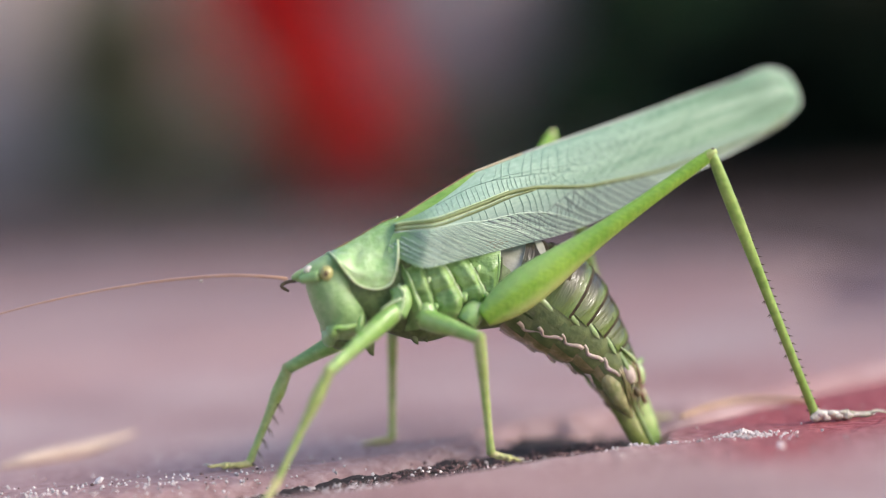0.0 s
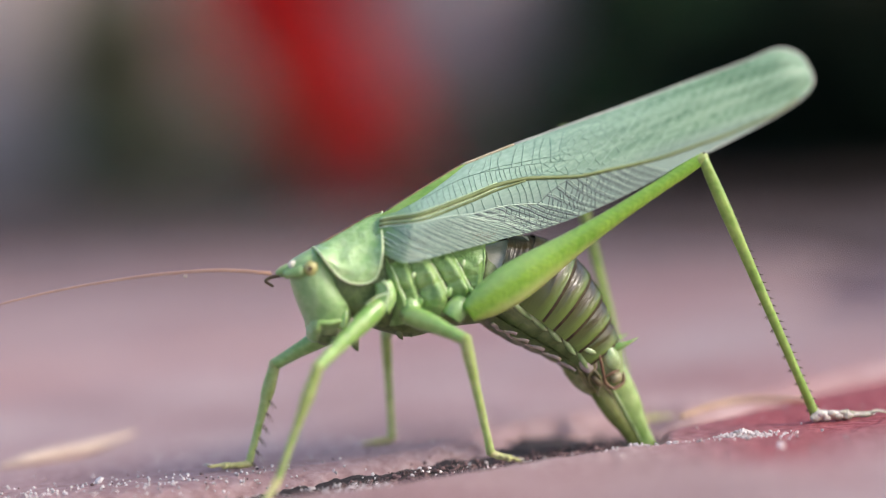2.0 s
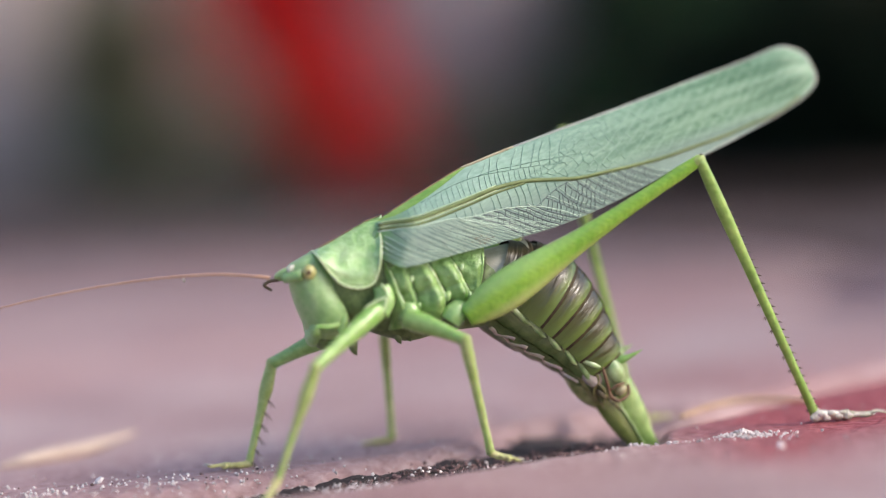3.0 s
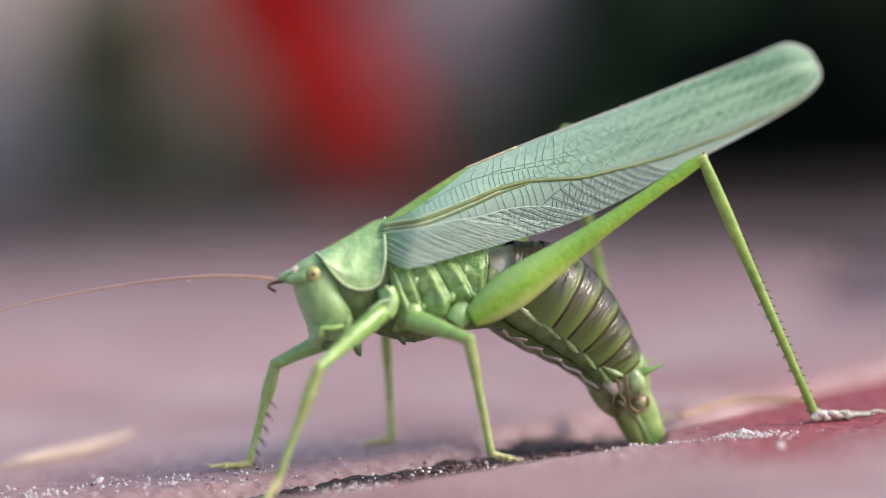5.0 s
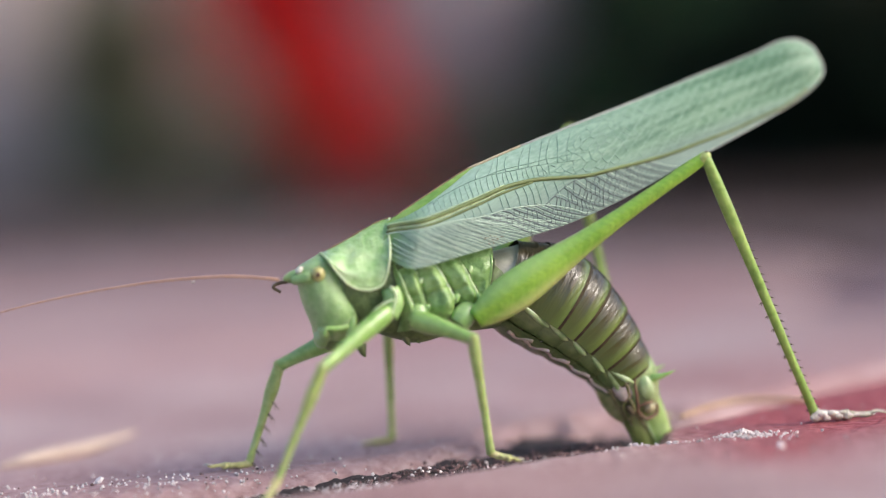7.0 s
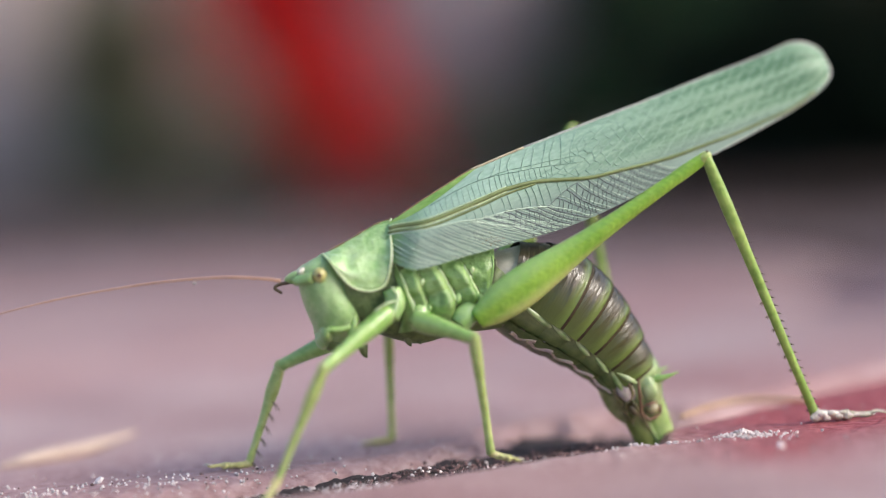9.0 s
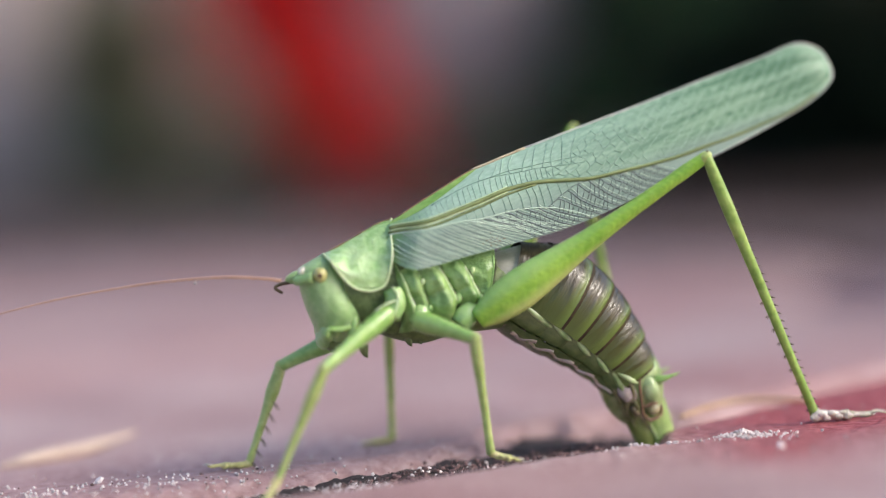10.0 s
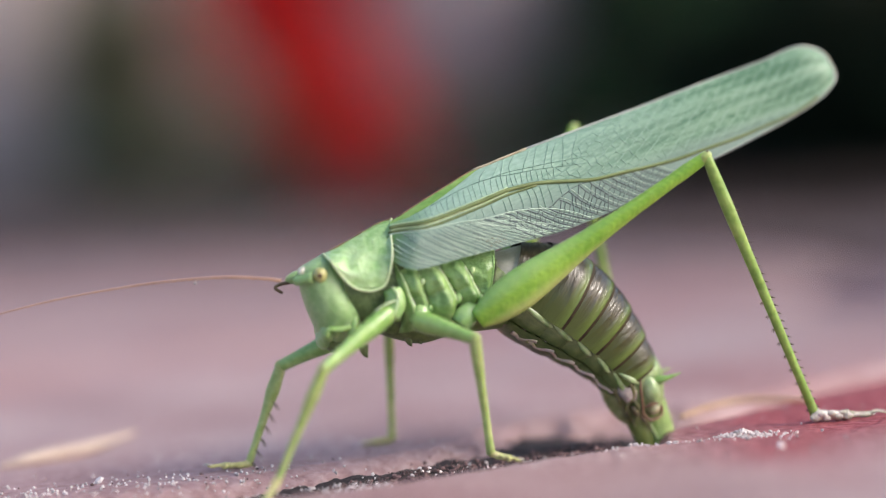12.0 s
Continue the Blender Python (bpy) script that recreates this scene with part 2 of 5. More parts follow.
def paver_material():
    """Dusty mauve-red clay, with the redder core bare along worn edges and garden shade painted on far off."""
    m = material("paver_red", (0.272, 0.159, 0.157), (0.482, 0.372, 0.370), 0.6, 900, 0.7, mid=(0.380, 0.255, 0.254), coarse=45, detail=9)
    t = m.node_tree
    n, l = t.nodes, t.links
    p = n["Principled BSDF"]
    dusty = p.inputs["Base Color"].links[0].from_socket
    att = n.new("ShaderNodeAttribute")
    att.attribute_name = "worn"
    co = n.new("ShaderNodeTexCoord")
    spot = n.new("ShaderNodeTexNoise")
    spot.inputs["Scale"].default_value, spot.inputs["Detail"].default_value = 900, 10
    l.new(co.outputs["Object"], spot.inputs["Vector"])
    core = n.new("ShaderNodeValToRGB")
    core.color_ramp.elements[0].position, core.color_ramp.elements[1].position = 0.35, 0.7
    core.color_ramp.elements[0].color, core.color_ramp.elements[1].color = (0.215, 0.028, 0.034, 1), (0.41, 0.105, 0.115, 1)
    l.new(spot.outputs["Fac"], core.inputs[0])
    mix = n.new("ShaderNodeMix")
    mix.data_type = "RGBA"
    l.new(att.outputs["Fac"], mix.inputs["Factor"])
    l.new(dusty, mix.inputs["A"])
    l.new(core.outputs[0], mix.inputs["B"])
    # the garden's shade, painted into the colour of paving towards the bed
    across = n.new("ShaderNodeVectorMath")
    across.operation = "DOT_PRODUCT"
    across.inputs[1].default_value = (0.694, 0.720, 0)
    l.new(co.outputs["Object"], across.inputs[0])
    shade_noise = n.new("ShaderNodeTexNoise")
    shade_noise.inputs["Scale"].default_value, shade_noise.inputs["Detail"].default_value = 22, 4
    l.new(co.outputs["Object"], shade_noise.inputs["Vector"])
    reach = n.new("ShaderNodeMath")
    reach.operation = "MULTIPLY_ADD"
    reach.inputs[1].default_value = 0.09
    l.new(shade_noise.outputs["Fac"], reach.inputs[0])
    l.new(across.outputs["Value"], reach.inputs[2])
    far_shade = n.new("ShaderNodeMapRange")
    far_shade.inputs["From Min"].default_value, far_shade.inputs["From Max"].default_value = 0.085, 0.24
    far_shade.inputs["To Max"].default_value = 0.75
    l.new(reach.outputs[0], far_shade.inputs["Value"])
    far_shaded = n.new("ShaderNodeMix")
    far_shaded.data_type = "RGBA"
    l.new(far_shade.outputs[0], far_shaded.inputs["Factor"])
    l.new(mix.outputs["Result"], far_shaded.inputs["A"])
    far_shaded.inputs["B"].default_value = (0.122, 0.086, 0.089, 1)
    l.new(far_shaded.outputs["Result"], p.inputs["Base Color"])
    return m


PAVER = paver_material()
EDGING = material("edging_dark", (0.065, 0.046, 0.047), (0.15, 0.11, 0.112), 0.9, 300, 0.5, coarse=20, spec=0.15)
SAND = material("joint_sand", (0.014, 0.009, 0.009), (0.062, 0.040, 0.037), 0.9, 1500, 1.0, detail=8)
GRIT = material("joint_grit", (0.025, 0.014, 0.013), (0.21, 0.12, 0.115), 0.7, 900, 0.5, island=0.75)
GRAIN = material("sand_grain", (0.44, 0.38, 0.37), (0.74, 0.68, 0.67), 0.25, 700, 0.2, island=0.35)
SOIL = material("soil", (0.024, 0.017, 0.015), (0.066, 0.048, 0.043), 0.95, 60, 0.8, coarse=6, spec=0.1)
STRAW = material("straw", (0.46, 0.34, 0.27), (0.62, 0.49, 0.40), 0.6, 400, 0.3)
ORANGE_STRAW = material("orange_straw", (0.42, 0.26, 0.14), (0.58, 0.40, 0.24), 0.6, 400, 0.3)
PETAL = material("petal_red", (0.52, 0.004, 0.006), (0.78, 0.013, 0.015), 0.5, 150, 0.1, island=0.3, trans=0.25)
LEAF_DARK = material("leaf_dark", (0.022, 0.066, 0.030), (0.062, 0.15, 0.075), 0.7, 90, 0.2, island=0.5, trans=0.15, spec=0.2)
# near-black leaves: the gloom of the far foliage is put into the colour
LEAF_SHADED = material("leaf_shaded", (0.005, 0.011, 0.006), (0.015, 0.028, 0.015), 0.8, 90, 0.2, island=0.5, spec=0.12)
LEAF_MID = material("leaf_mid", (0.022, 0.062, 0.030), (0.065, 0.15, 0.075), 0.7, 90, 0.2, island=0.5, trans=0.2, spec=0.2)
LEAF_OLIVE = material("leaf_olive", (0.20, 0.20, 0.115), (0.34, 0.34, 0.20), 0.55, 90, 0.2, island=0.4, trans=0.15)
STONE = material("pale_stone", (0.45, 0.345, 0.32), (0.66, 0.53, 0.50), 0.85, 60, 0.5, coarse=9)
BARK = material("stem_brown", (0.08, 0.06, 0.03), (0.16, 0.13, 0.06), 0.8, 200, 0.4)


# ---- mesh helpers ----
def part(name, bm, mat, parent=None, label="", smooth=True, scale=MM):
    bmesh.ops.scale(bm, vec=(scale, scale, scale), verts=bm.verts)
    bmesh.ops.recalc_face_normals(bm, faces=bm.faces)
    me = bpy.data.meshes.new(name)
    bm.to_mesh(me)
    bm.free()
    for f in me.polygons:
        f.use_smooth = smooth
    me.materials.append(mat)
    ob = new(name, me)
    if parent:
        ob.parent = parent
    if label:
        ob["label"] = label
    return ob


def spline(pts, n):
    """n + 1 points on a smooth curve through pts (tuples of any length)."""
    pts = [np.array(p, float) for p in pts]
    out = []
    for i in range(n + 1):
        s = i / n * (len(pts) - 1)
        k = min(int(s), len(pts) - 2)
        f = s - k
        b, c = pts[k], pts[k + 1]
        a = pts[k - 1] if k else 2 * b - c
        d = pts[k + 2] if k + 2 < len(pts) else 2 * c - b
        out.append(0.5 * (2 * b + (c - a) * f + (2 * a - 5 * b + 4 * c - d) * f * f + (3 * b - a - 3 * c + d) * f ** 3))
    return out


def skin(bm, rings, close=True, caps=True):
    rows = [[bm.verts.new(v) for v in r] for r in rings]
    m = len(rows[0])
    for a, b in zip(rows, rows[1:]):
        for i in range(m if close else m - 1):
            j = (i + 1) % m
            bm.faces.new((a[i], a[j], b[j], b[i]))
    if caps and close:
        bm.faces.new(rows[0])
        bm.faces.new(rows[-1])
    return rows


def rod(bm, path, n=10, steps=None, squash=1.0):
    """A tube along path: rows (x, y, z, radius). squash flattens it across its side."""
    p = spline(path, steps or 4 * (len(path) - 1))
    side = None
    rings = []
    for i, q in enumerate(p):
        t = Vector(p[min(i + 1, len(p) - 1)][:3] - p[max(i - 1, 0)][:3]).normalized()
        if side is None:
            side = t.cross(Vector((0, 0, 1)) if abs(t.z) < 0.9 else Vector((1, 0, 0)))
        side = (side - t * side.dot(t)).normalized()
        up = side.cross(t)
        r = max(q[3], 0.004)
        rings.append([Vector(q[:3]) + side * (math.cos(a) * r * squash) + up * (math.sin(a) * r)
                      for a in (2 * math.pi * k / n for k in range(n))])
    skin(bm, rings)


def hull(bm, rows, n=20, steps=16, power=2.2):
    """A body lofted across the midplane: rows (x1, z1, x2, z2, half width): two profile points and the width."""
    rings = []
    for q in spline(rows, steps):
        a, b, w = Vector((q[0], 0, q[1])), Vector((q[2], 0, q[3])), q[4]
        c, h = (a + b) / 2, (a - b) / 2
        ring = []
        for k in range(n):
            s, co = math.sin(2 * math.pi * k / n), math.cos(2 * math.pi * k / n)
            s = math.copysign(abs(s) ** (2 / power), s)
            co = math.copysign(abs(co) ** (2 / power), co)
            ring.append(c + h * co + Vector((0, w * s, 0)))
        rings.append(ring)
    skin(bm, rings)


def dome(bm, c, rx, ry, rz, turn=0.0, n=14, m=8):
    """A rounded body at c with three half axes, turned about y by degrees."""
    rot = Matrix.Rotation(radians(turn), 3, "Y")
    rings = []
    for i in range(m + 1):
        th = math.pi * (i + 0.02) / (m + 0.04)
        rings.append([Vector(c) + rot @ Vector((rx * math.cos(th), ry * math.sin(th) * math.cos(a), rz * math.sin(th) * math.sin(a)))
                      for a in (2 * math.pi * k / n for k in range(n))])
    skin(bm, rings)


# ---- the paved ground ----
JOINT = radians(23)
J0 = Vector((3.0, -5.6))
JX, JY = Vector((math.cos(JOINT), math.sin(JOINT))), Vector((-math.sin(JOINT), math.cos(JOINT)))


CHIPS = ((18.5, -3.5, 7, 0.5, -1), (-8, -13, 6, 0.8, -1),
         (3, -0.5, 5, 1.2, 1), (9, 4.5, 8, 4.2, 1), (17, 8.0, 7, 3.6, 1))
NEAR = ((-88, 118, -104, -3.9), (-120, 86, 3.9, 104))
GAP = 3.9
CUT_A, CUT_B = Vector((-130.0, 345.0)), Vector((95.0, 128.0))
CUT_DIR = (CUT_B - CUT_A).normalized()
CUT_OUT = Vector((-CUT_DIR.y, CUT_DIR.x))


def lip(a):
    """How far the block's edge reaches over the joint, where the joint closes up."""
    k = max(0.0, min(1.0, (a - 13) / 4.5))
    return 5.8 * k * k * (3 - 2 * k) + 0.33 * max(0.0, min(60.0, a - 19))


def top_height(p, a, b, box, rough=0.35):
    """Height of a block's uneven top, worn round at the edges and chipped, in millimetres."""
    a0, a1, b0, b1 = box
    edge = min(a - a0, a1 - a, b - b0, b1 - b)
    wob = 1.1 * noise.noise((p.x * 0.16, p.y * 0.16, 3.0)) + 0.5 * noise.noise((p.x * 0.6, p.y * 0.6, 7.0))
    z = -2.6 * max(0.0, 1 - (edge + wob) / 4.2) ** 2 if edge < 6.5 else 0.0
    z += rough * noise.noise((p.x * 0.05, p.y * 0.05, 0)) + 0.3 * rough * noise.noise((p.x * 0.4, p.y * 0.4, 5))
    z += 0.16 * rough * noise.noise((p.x * 1.3, p.y * 1.3, 9)) + 0.12 * rough * noise.noise((p.x * 3.1, p.y * 3.1, 2))
    if b0 > 0 and a > 11 and b < 60:
        k = max(0.0, min(1.0, (-GAP + lip(a) + 5.0 - b) / 4))
        z -= 3.2 * k * k * (3 - 2 * k) * min(1.0, (a - 11) / 6)
    for cx, cy, r, depth, side in CHIPS:
        if (b0 > 0) != (side > 0):
            continue
        k = ((p.x - cx) ** 2 + (p.y - cy) ** 2) / (r * r)
        if k < 1:
            z -= depth * (1 - k) ** 1.5 * (0.8 + 0.6 * noise.noise((p.x * 0.5, p.y * 0.5, 1)))
    return z


def surface(x, y):
    """Height of the paving under a loose thing near the joint."""
    p = Vector((x, y))
    a, b = (p - J0).dot(JX), (p - J0).dot(JY)
    if b < -GAP + lip(a):
        a0, a1, b0, b1 = NEAR[0]
        return top_height(p, a, b, (a0, a1, b0, b1 + lip(a)))
    if b < GAP:
        return sand_height(p, a)
    return top_height(p, a, b, NEAR[1])


def sand_height(p, a):
    return -1.55 + 0.15 * min(1, max(0, (a + 10) / 8)) - 1.0 * min(1, max(0, (a - 11) / 5)) + 0.5 * noise.noise((p.x * 0.25, p.y * 0.25, 2)) + 0.4 * noise.noise((p.x, p.y, 4))


def paver(a0, a1, b0, b1, step, parent, cut=False):
    """One block: a along the joint, b across it, millimetres. Bare red core shows where its edge is worn."""
    na, nb = max(2, int((a1 - a0) / step)), max(2, int((b1 - b0) / step))
    bm = bmesh.new()
    worn = bm.verts.layers.float.new("worn")
    rows = []
    for i in range(na + 1):
        row = []
        for j in range(nb + 1):
            a = a0 + (a1 - a0) * i / na
            far = b1 + (lip(a) if (a0, b0) == (NEAR[0][0], NEAR[0][2]) else 0.0)
            b = b0 + (far - b0) * j / nb
            p = J0 + JX * a + JY * b
            v = bm.verts.new((p.x, p.y, top_height(p, a, b, (a0, a1, b0, far))))
            k = min(far - b, b - b0) + 5 * noise.noise((p.x * 0.07, p.y * 0.07, 1))
            v[worn] = max(0.0, min(1.0, (38 - k) / 18)) * (0.15 + 0.85 * max(0.0, min(1.0, (a - 8) / 10)) if step < 2 and b0 < 0 else 0.1 + 0.15 * max(0.0, min(1.0, (a - 20) / 20))) * max(0.0, min(1.0, 1.0 + 0.8 * noise.noise((p.x * 0.04 + 0.9, p.y * 0.04, 6))))
            row.append(v)
        rows.append(row)
    for r, q in zip(rows, rows[1:]):
        for i in range(len(r) - 1):
            bm.faces.new((r[i], q[i], q[i + 1], r[i + 1]))
    rim = [r[0] for r in rows] + rows[-1][1:] + [r[-1] for r in rows[::-1]][1:] + rows[0][::-1][1:-1]
    foot = [bm.verts.new((v.co.x, v.co.y, -14)) for v in rim]
    for i in range(len(rim)):
        j = (i + 1) % len(rim)
        bm.faces.new((rim[i], rim[j], foot[j], foot[i]))
    if cut:
        geom = bm.verts[:] + bm.edges[:] + bm.faces[:]
        bmesh.ops.bisect_plane(bm, geom=geom, plane_co=(*CUT_A, 0), plane_no=(*CUT_OUT, 0), clear_outer=True)
        if len(bm.faces) < 4:
            bm.free()
            return None
    return part("paver", bm, PAVER, parent)


def build_ground():
    bm = bmesh.new()
    bmesh.ops.create_grid(bm, x_segments=2, y_segments=2, size=100)
    ground = part("ground", bm, SOIL, scale=1)
    ground.location.z = -0.011
    tagged(ground, "dark soil ground reaching to the horizon", "ground", kind="structure")
    path = new("pavement")
    tagged(path, "worn red clay pavers with dark sandy joints", "pavement", kind="structure")
    # the two blocks at the joint where the eggs are laid, finely made
    paver(*NEAR[0], 0.9, path)
    paver(*NEAR[1], 0.9, path)
    for row in range(-12, 8):
        for col in range(-9, 8):
            if (row, col) in ((-1, 0), (0, 0)):
                continue
            a = (-120 if row % 2 == 0 else -88) + 212 * col
            b = GAP + 108 * row if row >= 0 else -104 + 108 * (row + 1)
            c = J0 + JX * (a + 103) + JY * (b + 50)
            if abs(c.x) > 1250 or c.y < -800 or (c - CUT_A).dot(CUT_OUT) > 120:
                continue
            paver(a, a + 206, b, b + 100, 7.0 if c.length < 500 else 20.0, path, cut=True)
    # a border of dark edging stones along the bed
    rng = random.Random(8)
    for k in range(-14, 14):
        bm = bmesh.new()
        bmesh.ops.create_cube(bm, size=1)
        bmesh.ops.scale(bm, vec=(118, 74, 26), verts=bm.verts)
        bmesh.ops.bevel(bm, geom=bm.edges[:], offset=5, segments=3, affect="EDGES", profile=0.5)
        for v in bm.verts:
            v.co += Vector((0, 0, 1.0)) * noise.noise(v.co * 0.03 + Vector((k, 0, 0)))
        mid = (CUT_A + CUT_B) / 2 + CUT_DIR * (k * 124.0) + CUT_OUT * 42
        ob = part("edging_stone", bm, EDGING, path, smooth=False)
        ob.matrix_basis = pose(mid.x * MM, mid.y * MM, (-13.0 + rng.uniform(-1, 1)) * MM, 0, 0, math.degrees(math.atan2(CUT_DIR.y, CUT_DIR.x)))
    # sand lying in the joint
    bm = bmesh.new()
    rows = []
    for i in range(401):
        a = -130 + i * 0.65
        row = []
        for j in range(21):
            p = J0 + JX * a + JY * (-7 + j * 1.0)
            row.append(bm.verts.new((p.x, p.y, sand_height(p, a))))
        rows.append(row)
    for r, q in zip(rows, rows[1:]):
        for i in range(20):
            bm.faces.new((r[i], q[i], q[i + 1], r[i + 1]))
    tagged(part("joint_sand", bm, SAND), "dark sand filling the paving joint", "sand", kind="stuff")


def build_grit():
    """Coarse dark grit heaped in the joint."""
    rng = random.Random(14)
    bm = bmesh.new()
    bmesh.ops.create_icosphere(bm, subdivisions=1, radius=1)
    bm.verts.index_update()
    ball, ball_faces = [v.co.copy() for v in bm.verts], [[v.index for v in f.verts] for f in bm.faces]
    bm.clear()
    for k in range(4950):
        a = rng.uniform(-45, 14)
        p = J0 + JX * a + JY * rng.gauss(0.4, 2.3 if a > -6 else 1.2)
        r = rng.uniform(0.05, 0.20) * (1.0 if rng.random() < 0.85 else 1.6)
        if k > 4890:
            p, r = Vector((rng.uniform(-50, -8), rng.gauss(-7, 4.0))), r * 0.75
        rot = Euler((rng.uniform(0, 6), rng.uniform(0, 6), rng.uniform(0, 6))).to_matrix().to_4x4()
        m = Matrix.Translation((p.x, p.y, surface(p.x, p.y) + r * 0.3)) @ rot @ Matrix.Diagonal((r, r * rng.uniform(0.6, 1.0), r * rng.uniform(0.5, 0.9), 1))
        vs = [bm.verts.new(m @ v) for v in ball]
        for f in ball_faces:
            bm.faces.new([vs[i] for i in f])
    tagged(part("joint_grit", bm, GRIT, smooth=False), "coarse dark and reddish grit heaped in the joint", "grit", kind="stuff")


def build_grains():
    """Loose sand grains along the joint and on the block's edge."""
    rng = random.Random(4)
    bm = bmesh.new()
    bmesh.ops.create_icosphere(bm, subdivisions=1, radius=1)
    bm.verts.index_update()
    ball, ball_faces = [v.co.copy() for v in bm.verts], [[v.index for v in f.verts] for f in bm.faces]
    bm.clear()

    def grain(x, y, r, lift=0.0):
        z = surface(x, y) + lift
        rot = Euler((rng.uniform(0, 6), rng.uniform(0, 6), rng.uniform(0, 6))).to_matrix().to_4x4()
        m = Matrix.Translation((x, y, z + r * 0.45)) @ rot @ Matrix.Diagonal((r * rng.uniform(0.8, 1.3), r * rng.uniform(0.7, 1.1), r * rng.uniform(0.6, 1.0), 1))
        vs = [bm.verts.new(m @ v) for v in ball]
        for f in ball_faces:
            bm.faces.new([vs[i] for i in f])

    for _ in range(260):
        p = J0 + JX * rng.uniform(-48, 4) + JY * rng.gauss(0.5, 3.2)
        grain(p.x, p.y, rng.uniform(0.06, 0.22))
    for _ in range(200):
        x, y = rng.gauss(25.0, 1.2), rng.gauss(-7.6, 0.7)
        grain(x, y, rng.uniform(0.07, 0.18), max(0.0, 0.5 - 0.4 * math.hypot(x - 25.0, 1.6 * (y + 7.6))))
    for _ in range(170):
        grain(rng.uniform(6, 30), -8.6 + rng.gauss(0, 0.7), rng.uniform(0.06, 0.19))
    for _ in range(260):
        grain(rng.uniform(-48, 50), rng.uniform(-24, 12), rng.uniform(0.04, 0.17))
    for _ in range(420):
        grain(rng.uniform(-48, -10), rng.gauss(-8, 2.8), rng.uniform(0.05, 0.19))
    for _ in range(90):
        x, y = rng.gauss(-9.5, 1.4), rng.gauss(-11.0, 1.0)
        grain(x, y, rng.uniform(0.08, 0.26), 0.1)
    grain(27.2, -15.5, 0.42)
    grain(-32.5, -5.0, 0.5)
    tagged(part("sand_grains", bm, GRAIN, smooth=False), "pale loose sand grains scattered along the joint", "sand", kind="stuff")


# ---- the bush-cricket ----
INSECT = pose(-0.004, -0.0055, 0, 0, 0, 14)

# shift of the body from its last place, millimetres backwards and up, and the swing and dip of the wings in degrees
BODY = [(0.00, 0.56, 0.11, 12.70, 2.95), (0.50, 0.29, 0.36, 13.40, 2.45), (1.00, 0.10, 0.51, 13.20, 2.0),
        (1.50, -0.09, 0.65, 13.10, 1.7), (1.70, -0.38, 0.70, 10.69, 1.55), (1.85, -0.63, 0.70, 7.99, 1.5),
        (2.00, -0.79, 0.69, 5.80, 1.38), (2.50, -0.72, 0.37, 3.60, 1.05), (3.00, -0.95, 0.34, 4.50, 0.69),
        (5.00, -0.58, 0.18, 3.80, 0.12), (5.50, -0.48, 0.20, 4.20, -0.08), (6.00, -0.27, 0.10, 3.70, -0.14),
        (6.50, -0.19, 0.07, 3.20, 0.04), (7.00, -0.17, 0.09, 3.70, -0.60), (9.00, -0.05, 0.00, 2.30, -0.29),
        (10.00, 0.00, 0.00, 2.10, -0.05), (12.00, 0.00, 0.00, 1.50, 0.32)]
# end of the abdomen (x, z), where the blade enters the joint (x, z), twist of the abdomen in degrees
TAIL = {0.0: ((19.44, 5.07), (22.06, -1.46), 66), 0.5: ((18.69, 5.97), (21.41, -1.38), 65), 1.0: ((17.64, 7.1), (21.08, -1.34), 62),
        1.5: ((16.98, 7.9), (21.52, -1.4), 54), 1.7: ((17.34, 7.69), (21.52, -1.4), 28), 1.85: ((17.51, 7.32), (21.52, -1.4), 9),
        2.0: ((17.43, 7.16), (21.41, -1.38), -3), 2.5: ((17.11, 6.0), (21.08, -1.34), -5), 3.0: ((17.76, 5.93), (21.52, -1.4), -5),
        5.0: ((19.73, 4.82), (22.17, -1.48), -5), 5.5: ((19.94, 4.64), (22.33, -1.49), -5), 6.0: ((20.35, 4.34), (22.61, -1.53), -5),
        6.5: ((20.55, 4.16), (22.72, -1.54), -5), 7.0: ((20.61, 4.15), (22.72, -1.54), -5), 9.0: ((20.93, 4.06), (22.88, -1.56), -5),
        10.0: ((21.03, 4.0), (22.93, -1.57), -5), 12.0: ((21.08, 3.99), (22.93, -1.57), -5)}


